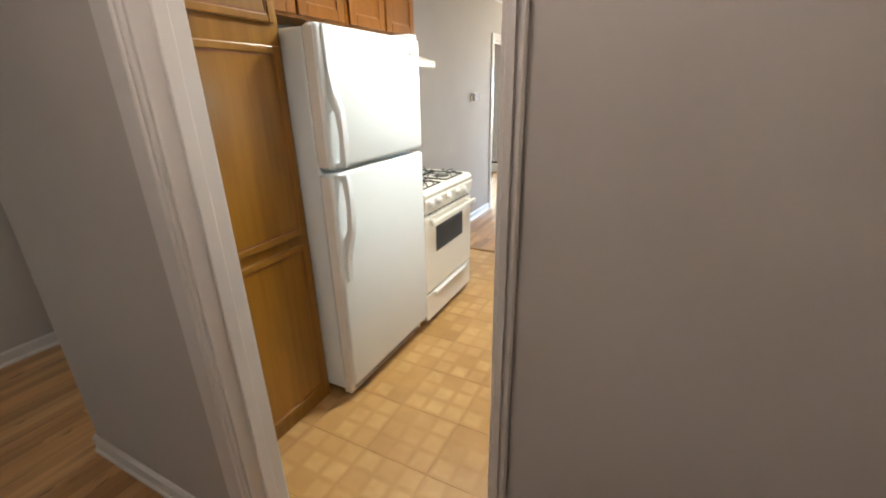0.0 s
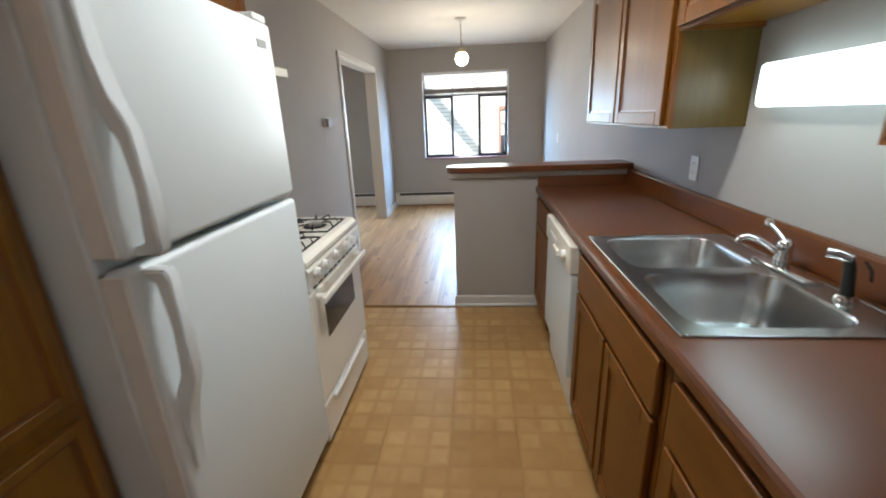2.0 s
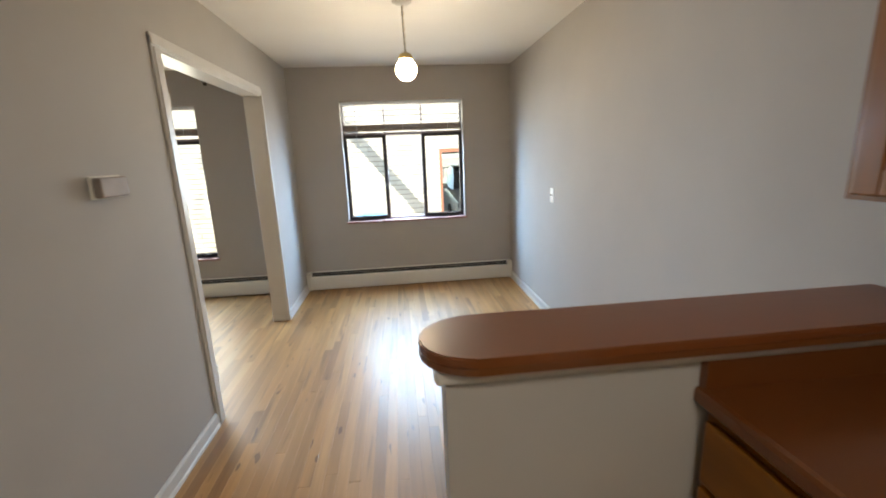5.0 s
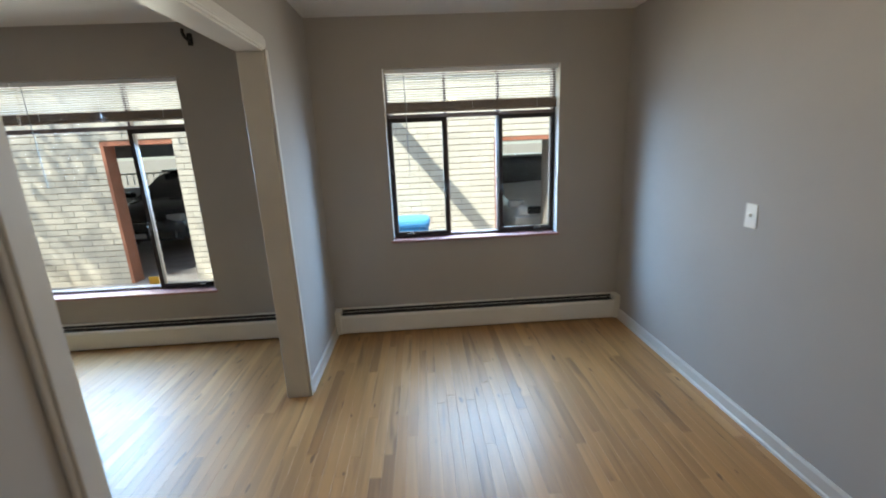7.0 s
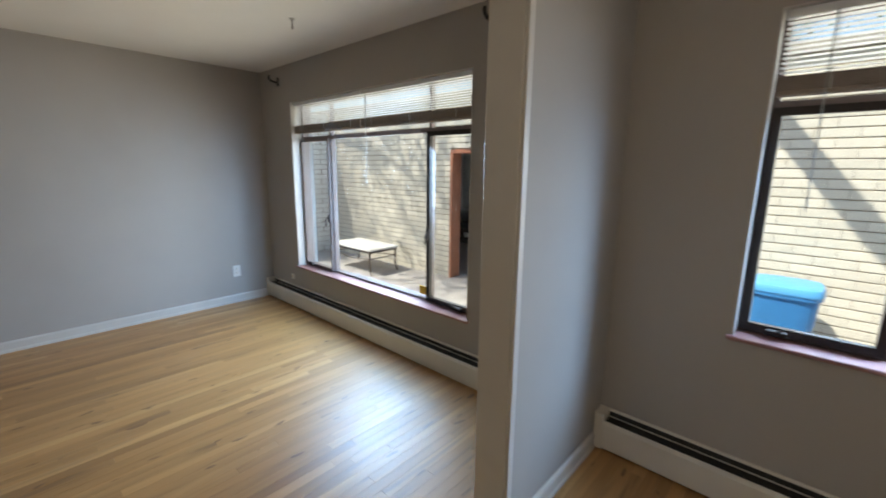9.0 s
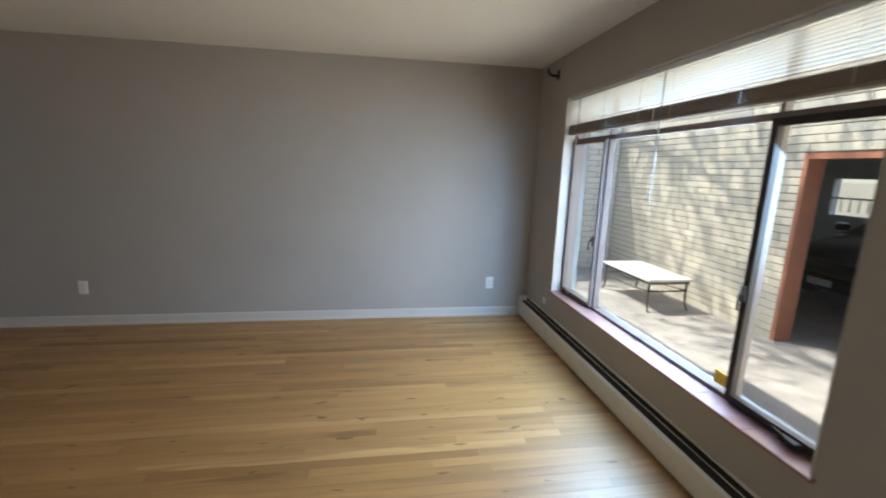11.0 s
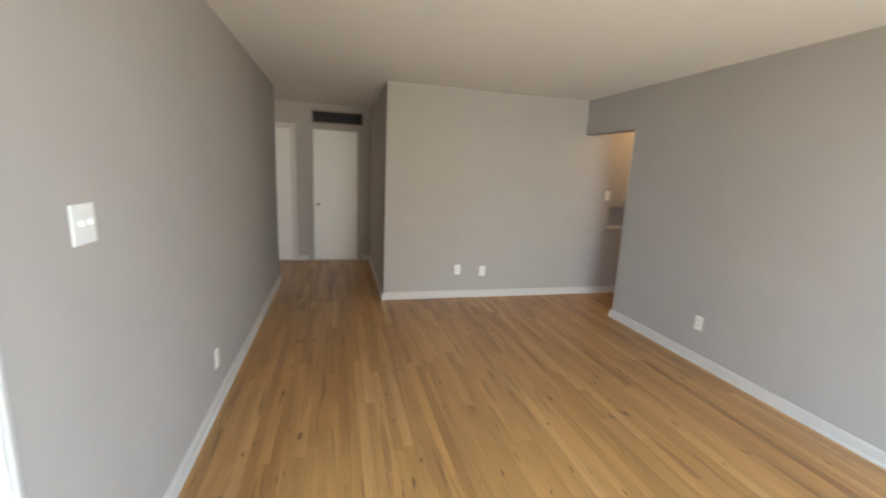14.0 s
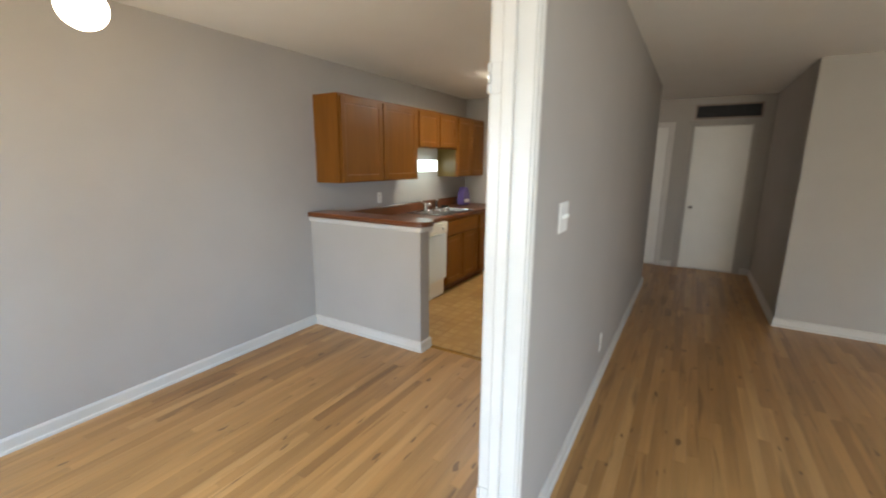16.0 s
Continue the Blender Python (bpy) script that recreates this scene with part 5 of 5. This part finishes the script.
part("top_rail", box(B(), -8.6, 5.6, BY + 6.70, BY + 6.74, 1.02, 1.06), 'trim', t)
for i in range(72):
    x = -8.5 + i * 0.195
    part("baluster", box(B(), x, x + 0.02, BY + 6.71, BY + 6.73, 0.72, 1.02), 'trim', t)

# white block return at the west end of the patio
bm = B()
y0, y1 = 0.24, RET_Y
z = GROUND
row = 0
while z < WT:
    y = y0 - (0.2 if row % 2 else 0)
    while y < y1:
        a, b = max(y, y0), min(y + 0.39, y1)
        if b - a > 0.03:
            box(bm, RET_X - 0.2, RET_X + random.uniform(-0.002, 0.002), a + 0.004, b - 0.004, z + 0.004, z + 0.096)
        y += 0.40
    z += 0.10
    row += 1
ob = part("blocks", bm, 'white_brick')
core = structure("wall_patio_return", box(B(), RET_X - 0.19, RET_X - 0.008, y0 + 0.003, y1 - 0.006, GROUND, WT), 'mortar', "white painted block wall beside the patio")
ob.parent = core
tagged(ob, "", "", "", "stuff")

# low patio table: stone top, iron legs with curved feet
TX0, TX1, TY0, TY1, TH = TABLE
tb = thing("patio_table", ((TX0 + TX1) / 2, (TY0 + TY1) / 2, GROUND), "low patio table with pale top and bronze iron legs", "table")
part("tabletop", rbox(B(), TX0, TX1, TY0, TY1, GROUND + TH - 0.03, GROUND + TH, 0.008, 2), 'stone_top', tb)
bm = B()
for a in ((TX0 + 0.03, TX1 - 0.03, TY0 + 0.03, TY0 + 0.05), (TX0 + 0.03, TX1 - 0.03, TY1 - 0.05, TY1 - 0.03), (TX0 + 0.03, TX0 + 0.05, TY0 + 0.05, TY1 - 0.05), (TX1 - 0.05, TX1 - 0.03, TY0 + 0.05, TY1 - 0.05)):
    box(bm, *a, GROUND + TH - 0.07, GROUND + TH - 0.031)
part("apron", bm, 'table_iron', tb)
for sx in (0, 1):
    for sy in (0, 1):
        x, y = (TX1 - 0.05 if sx else TX0 + 0.05), (TY1 - 0.05 if sy else TY0 + 0.05)
        ox, oy = (1 if sx else -1), (1 if sy else -1)
        part("leg", tube(B(), [(x, y, GROUND + TH - 0.032), (x - 0.012 * ox, y, GROUND + TH * 0.6), (x, y, GROUND + TH * 0.25), (x + 0.035 * ox, y + 0.01 * oy, GROUND + 0.02), (x + 0.055 * ox, y + 0.015 * oy, GROUND + 0.012)], 0.017, 8, 0.012), 'table_iron', tb, "", True)
for y in (TY0 + 0.05, TY1 - 0.05):
    part("stretcher", tube(B(), [(TX0 + 0.05, y, GROUND + TH * 0.62), ((TX0 + TX1) / 2, y, GROUND + TH * 0.52), (TX1 - 0.05, y, GROUND + TH * 0.62)], 0.009, 6), 'table_iron', tb)
for x in (TX0 + 0.05, TX1 - 0.05):
    part("stretcher", tube(B(), [(x, TY0 + 0.05, GROUND + TH * 0.62), (x, TY1 - 0.05, GROUND + TH * 0.62)], 0.009, 6), 'table_iron', tb)

# blue bin
bx, by = 0.60, 2.45
t = thing("recycling_bin", (bx, by, GROUND), "blue plastic bin with a pale blue lid beside the brick wall", "bin")
bm = B()
rings = []
for z, w, d in ((GROUND, 0.19, 0.17), (GROUND + 0.05, 0.20, 0.18), (GROUND + 0.74, 0.245, 0.225), (GROUND + 0.75, 0.26, 0.24), (GROUND + 0.78, 0.26, 0.24)):
    ring = []
    for k in range(24):
        a = k * math.tau / 24
        ca, sa = math.cos(a), math.sin(a)
        ring.append(bm.verts.new((bx + w * math.copysign(abs(ca) ** 0.45, ca), by + d * math.copysign(abs(sa) ** 0.45, sa), z)))
    rings.append(ring)
for p, q in zip(rings, rings[1:]):
    for k in range(24):
        bm.faces.new((p[k], p[(k + 1) % 24], q[(k + 1) % 24], q[k]))
bm.faces.new(rings[0][::-1])
bm.faces.new(rings[-1])
part("body", bm, 'bin', t, "", True)
bm = B()
rings = []
for z, s in ((GROUND + 0.781, 1.0), (GROUND + 0.81, 1.0), (GROUND + 0.84, 0.94), (GROUND + 0.852, 0.75)):
    ring = []
    for k in range(24):
        a = k * math.tau / 24
        ca, sa = math.cos(a), math.sin(a)
        ring.append(bm.verts.new((bx + 0.265 * s * math.copysign(abs(ca) ** 0.45, ca), by + 0.245 * s * math.copysign(abs(sa) ** 0.45, sa), z)))
    rings.append(ring)
for p, q in zip(rings, rings[1:]):
    for k in range(24):
        bm.faces.new((p[k], p[(k + 1) % 24], q[(k + 1) % 24], q[k]))
bm.faces.new(rings[0][::-1])
bm.faces.new(rings[-1])
part("lid", bm, 'bin_lid', t, "pale blue lid", True)


# parked cars in the carport, noses towards the wall
def car(x, y, paint, label):
    t = thing("parked_car", (x, y + 2.1, GROUND), label, "car", "parked cars")
    g = GROUND
    bm = B()
    # sections along the car: y, half width, sill, shoulder
    rows = [(0.0, 0.62, 0.36, 0.62), (0.12, 0.78, 0.26, 0.76), (0.5, 0.86, 0.22, 0.88), (1.25, 0.89, 0.20, 0.98), (2.6, 0.90, 0.20, 1.02), (3.7, 0.88, 0.22, 1.04), (4.1, 0.82, 0.30, 1.0), (4.25, 0.70, 0.40, 0.85)]
    rings = []
    for yy, hw, lo, hi in rows:
        prof = [(-hw * 0.9, lo), (-hw, lo + 0.12), (-hw, hi - 0.22), (-hw * 0.94, hi - 0.06), (-hw * 0.72, hi), (0, hi + 0.03), (hw * 0.72, hi), (hw * 0.94, hi - 0.06), (hw, hi - 0.22), (hw, lo + 0.12), (hw * 0.9, lo)]
        rings.append([bm.verts.new((x + a, y + yy, g + b)) for a, b in prof])
    for p, q in zip(rings, rings[1:]):
        for k in range(11):
            bm.faces.new((p[k], p[(k + 1) % 11], q[(k + 1) % 11], q[k]))
    bm.faces.new(rings[0][::-1])
    bm.faces.new(rings[-1])
    body = part("body", bm, paint, t, "", True)
    bm = B()
    rings = []
    for yy, hw, z in ((1.15, 0.74, 0.98), (1.95, 0.60, 1.44), (2.6, 0.60, 1.50), (3.2, 0.58, 1.46), (4.0, 0.70, 1.02)):
        rings.append([bm.verts.new((x + a, y + yy, g + b)) for a, b in ((-0.80, 0.98), (-hw, z - 0.03), (-hw * 0.8, z), (hw * 0.8, z), (hw, z - 0.03), (0.80, 0.98))])
    for p, q in zip(rings, rings[1:]):
        for k in range(5):
            bm.faces.new((p[k], p[k + 1], q[k + 1], q[k]))
    part("cabin", bm, 'car_glass', t, "dark glazed cabin", True)
    part("roof", rbox(B(), x - 0.56, x + 0.56, y + 1.98, y + 3.2, g + 1.475, g + 1.525, 0.02, 2), paint, t)
    for sx in (-1, 1):
        part("headlight", rbox(B(), *sorted((x + sx * 0.50, x + sx * 0.78)), y + 0.06, y + 0.22, g + 0.62, g + 0.76, 0.03, 2), 'lamp_glass', body)
        part("mirror", rbox(B(), *sorted((x + sx * 0.86, x + sx * 1.04)), y + 1.35, y + 1.47, g + 0.98, g + 1.10, 0.03, 2), paint, body)
        for yy in (0.85, 3.35):
            w = part("wheel", lathe(B(), [(0.20, -0.10), (0.31, -0.10), (0.33, -0.07), (0.33, 0.07), (0.31, 0.10), (0.20, 0.10)], (x + sx * 0.80, y + yy, g + 0.33), 24, 'X'), 'tyre', t, "", True)
            part("rim", lathe(B(), [(0.20, -0.105), (0.18, -0.108), (0.05, -0.09), (0.05, 0.09), (0.18, 0.108), (0.20, 0.105)], (x + sx * 0.80, y + yy, g + 0.33), 18, 'X'), 'alu', w, "", True)
    part("grille", rbox(B(), x - 0.45, x + 0.45, y - 0.02, y + 0.06, g + 0.50, g + 0.64, 0.02, 1), 'dark', body)
    part("bumper", rbox(B(), x - 0.72, x + 0.72, y - 0.06, y + 0.10, g + 0.30, g + 0.48, 0.04, 2), paint, body)
    part("number_plate", rbox(B(), x - 0.16, x + 0.16, y - 0.07, y - 0.055, g + 0.35, g + 0.44, 0.004, 1), 'plastic', body)


car(3.15, 4.2, 'car_silver', "silver car parked in the carport")
car(-4.55, 4.6, 'car_dark', "dark car parked in the carport")


# trees beyond the patio
def tree(x, y, base, height, crown, n, seed, label):
    rng = random.Random(seed)
    t = thing("tree", (x, y, base), label, "tree", "garden trees")
    top = base + height
    part("trunk", tube(B(), [(x, y, base - 0.05), (x + 0.1, y, base + height * 0.3), (x - 0.05, y + 0.15, base + height * 0.6), (x + 0.1, y, top * 0.9)], 0.20, 10, 0.06), 'bark', t)
    ends = []
    for i in range(14):
        a = i * 2.4 + rng.uniform(-0.3, 0.3)
        z0 = base + height * rng.uniform(0.42, 0.75)
        r = crown * rng.uniform(0.55, 0.95)
        p0 = Vector((x, y, z0))
        p2 = Vector((x + r * math.cos(a), y + r * math.sin(a), z0 + height * rng.uniform(0.10, 0.30)))
        p1 = (p0 + p2) / 2 + Vector((0, 0, 0.2))
        part("limb", tube(B(), [p0, p1, p2], 0.045, 6, 0.01), 'bark', t)
        ends += [p1, p2, (p1 + p2) / 2, p1 + (p2 - p1) * 0.75, Vector((x, y, z0 + height * 0.3))]
    verts, faces = [], []
    for i in range(n):
        c = rng.choice(ends) + Vector((rng.gauss(0, 0.55), rng.gauss(0, 0.55), rng.gauss(0.1, 0.5)))
        s = rng.uniform(0.035, 0.08)
        u = Vector((rng.gauss(0, 1), rng.gauss(0, 1), rng.gauss(0, 0.6))).normalized()
        v = u.orthogonal().normalized()
        v.rotate(Matrix.Rotation(rng.uniform(0, 6.28), 3, u))
        k = len(verts)
        verts += [c - u * s, c + v * s * 0.5, c + u * s, c - v * s * 0.5]
        faces.append((k, k + 1, k + 2, k + 3))
    me = bpy.data.meshes.new("crown")
    me.from_pydata([tuple(p - Vector((x, y, base))) for p in verts], [], faces)
    me.materials.append(M['leaf'])
    ob = new("crown", me)
    ob.parent = t
    tagged(ob, "green leaf crown")


tree(-8.1, 2.1, GROUND, 9.4, 4.6, 22000, 3, "leafy green tree behind the patio wall")
tree(-2.2, 12.5, GROUND, 5.6, 2.6, 7000, 5, "leafy green tree beyond the carport")

# bricks of the carport wall
BL, BH, GAP = 0.300, 0.086, 0.010
VGAP = 0.004
brick_me = {}
rest_v, rest_f = [], []
count = 0
z = GROUND
row = 0
SGN = ((-1, -1), (1, -1), (1, 1), (-1, 1))


def brick_corners(w, h):
    a, b, c = w / 2, h / 2, 0.004
    return [(s * a, 0.014, r * b) for s, r in SGN] + [(s * a, 0.003, r * b) for s, r in SGN] + [(s * (a - c), 0.0, r * (b - c)) for s, r in SGN]


while z < WT - 0.02:
    h = min(BH - GAP, WT - z - 0.004)
    x = -9.0 - (BL / 2 if row % 2 else 0)
    while x < 6.0:
        x0, x1 = x, x + BL - VGAP
        spans = [(x0, x1)]
        for a, b, top in (OPEN_A, OPEN_B):
            if z < top:
                cut = []
                for p, q in spans:
                    if q <= a - 0.006 or p >= b + 0.006:
                        cut.append((p, q))
                    else:
                        if p < a - 0.03:
                            cut.append((p, a - 0.006))
                        if q > b + 0.03:
                            cut.append((b + 0.006, q))
                spans = cut
        for p, q in spans:
            w, cx, cz = q - p, (p + q) / 2, z + h / 2
            off = random.uniform(-0.0025, 0.0025)
            if count < 300 and ((-0.3 < cx < 1.9 and cz > 0.0 and cz < 1.5) or (-3.0 < cx < -2.2 and 0 < cz < 1.5)):
                key = (round(w, 3), round(h, 3))
                if key not in brick_me:
                    me = bpy.data.meshes.new("brick")
                    me.from_pydata(brick_corners(w, h), [], PLANK_LIKE)
                    me.materials.append(M['brick'])
                    brick_me[key] = me
                ob = new("brick", brick_me[key])
                ob.location = (cx, BY + off, cz)
                ob.parent = carport_core
                count += 1
            else:
                k = len(rest_v)
                rest_v += [(cx + a, BY + off + b, cz + c) for a, b, c in brick_corners(w, h)]
                rest_f += [tuple(i + k for i in f) for f in PLANK_LIKE]
        x += BL
    z += BH
    row += 1
me = bpy.data.meshes.new("bricks")
me.from_pydata(rest_v, [], rest_f)
me.materials.append(M['bricks'])
ob = new("bricks", me)
ob.parent = carport_core
tagged(ob, "", "", "", "stuff")

# unseen beam added to cast the wall's diagonal shadow, from the roof edge to the carport
bm = B()
a, b = Vector((-0.35, BY + 0.1, 2.62)), Vector((2.25, 0.1, 2.97))
side = (b - a).cross(Vector((0, 0, 1))).normalized() * 0.05
up = Vector((0, 0, 0.07))
v = [bm.verts.new(p + s * side + u * up) for p in (a, b) for s, u in ((-1, -1), (1, -1), (1, 1), (-1, 1))]
for f in ((3, 2, 1, 0), (4, 5, 6, 7), (0, 1, 5, 4), (1, 2, 6, 5), (2, 3, 7, 6), (3, 0, 4, 7)):
    bm.faces.new([v[i] for i in f])
structure("trim_patio_beam", bm, 'bark', "unseen timber beam added to cast the diagonal wall shadow")
# ---- floor pieces ----
TILE = 0.305
tile_meshes = {}


def tile_mesh(w, d):
    key = (round(w, 3), round(d, 3))
    if key not in tile_meshes:
        bm = B()
        x, y, g, c = w / 2, d / 2, 0.0006, 0.0016
        lo = [bm.verts.new((sx * (x - g), sy * (y - g), -0.006)) for sx, sy in ((-1, -1), (1, -1), (1, 1), (-1, 1))]
        hi = [bm.verts.new((sx * (x - g), sy * (y - g), -0.0008)) for sx, sy in ((-1, -1), (1, -1), (1, 1), (-1, 1))]
        top = [bm.verts.new((sx * (x - g - c), sy * (y - g - c), 0.0)) for sx, sy in ((-1, -1), (1, -1), (1, 1), (-1, 1))]
        for a, b in ((lo, hi), (hi, top)):
            for k in range(4):
                bm.faces.new((a[k], a[(k + 1) % 4], b[(k + 1) % 4], b[k]))
        bm.faces.new(top)
        me = bpy.data.meshes.new("tile")
        bm.to_mesh(me)
        bm.free()
        me.materials.append(M['vinyl'])
        tile_meshes[key] = me
    return tile_meshes[key]


x = 0.0
while x < 1.86:
    y = -3.945
    while y > -6.84:
        d = min(TILE, y + 6.84)
        if d > 0.02:
            ob = new("tile", tile_mesh(TILE, d))
            ob.location = (x + TILE / 2, y - d / 2, 0.0)
            ob.parent = tile_floor
        y -= TILE
    x += TILE

# oak strips: those of the dining room and the near living room are pieces, the rest one joined sheet
STRIP = 0.0572
LENGTHS = (0.6, 0.8, 1.05, 1.3, 1.6, 1.95)
plank_meshes = {}


def plank_rows(x0, x1, y0, y1):
    """Yields (x, y, w, length) of staggered strips that fill a floor."""
    k = round((x1 - x0) / STRIP)
    w = (x1 - x0) / k
    for i in range(k):
        y = y0
        first = random.uniform(0.12, 0.9)
        while y < y1 - 1e-4:
            ln = first if y == y0 else random.choice(LENGTHS)
            if y1 - (y + ln) < 0.12:
                ln = y1 - y
            yield x0 + w * (i + 0.5), y, w, ln
            y += ln


def plank_corners(w, ln):
    g, c, t = 0.0002, 0.0006, 0.014
    a, b = w / 2 - g, ln / 2 - g
    sg = ((-1, -1), (1, -1), (1, 1), (-1, 1))
    return [(s * a, r * b, -t) for s, r in sg] + [(s * a, r * b, -c * 0.6) for s, r in sg] + [(s * (a - c), r * (b - c), 0.0) for s, r in sg]


PLANK_FACES = [(k, (k + 1) % 4, (k + 1) % 4 + 4, k + 4) for k in range(4)] + [(k + 4, (k + 1) % 4 + 4, (k + 1) % 4 + 8, k + 8) for k in range(4)] + [(8, 9, 10, 11)]


def lay_planks(x0, x1, y0, y1, piece):
    """piece(x, y) says which strips become objects; the others are returned."""
    rest = []
    for x, y, w, ln in plank_rows(x0, x1, y0, y1):
        if piece(x, y + ln / 2) and lay_planks.count < 300:
            key = (round(w, 4), round(ln, 2))
            if key not in plank_meshes:
                me = bpy.data.meshes.new("plank")
                me.from_pydata(plank_corners(w, ln), [], PLANK_FACES)
                me.materials.append(M['plank'])
                plank_meshes[key] = me
            ob = new("plank", plank_meshes[key])
            ob.location = (x, y + ln / 2, 0)
            ob.parent = hard_floor
            lay_planks.count += 1
        else:
            rest.append((x, y, w, ln))
    return rest


lay_planks.count = 0
rest = []
rest += lay_planks(0.0, XE, -3.93, 0.0, lambda x, y: True)
rest += lay_planks(-3.79, 0.0, -6.03, 0.0, lambda x, y: y > -3.2 and x > -1.6)
rest += lay_planks(-5.4, -3.79, -6.03, -5.16, lambda x, y: False)
rest += lay_planks(-1.37, 0.0, -8.145, -6.03, lambda x, y: False)
rest += lay_planks(0.0, XE, -8.145, -6.84, lambda x, y: False)
verts, faces = [], []
for x, y, w, ln in rest:
    k = len(verts)
    verts += [(x + a, y + ln / 2 + b, c) for a, b, c in plank_corners(w, ln)]
    faces += [tuple(i + k for i in f) for f in PLANK_FACES]
me = bpy.data.meshes.new("planks")
me.from_pydata(verts, [], faces)
me.materials.append(M['planks'])
ob = new("planks", me)
ob.parent = hard_floor
tagged(ob, "", "", "", "stuff")
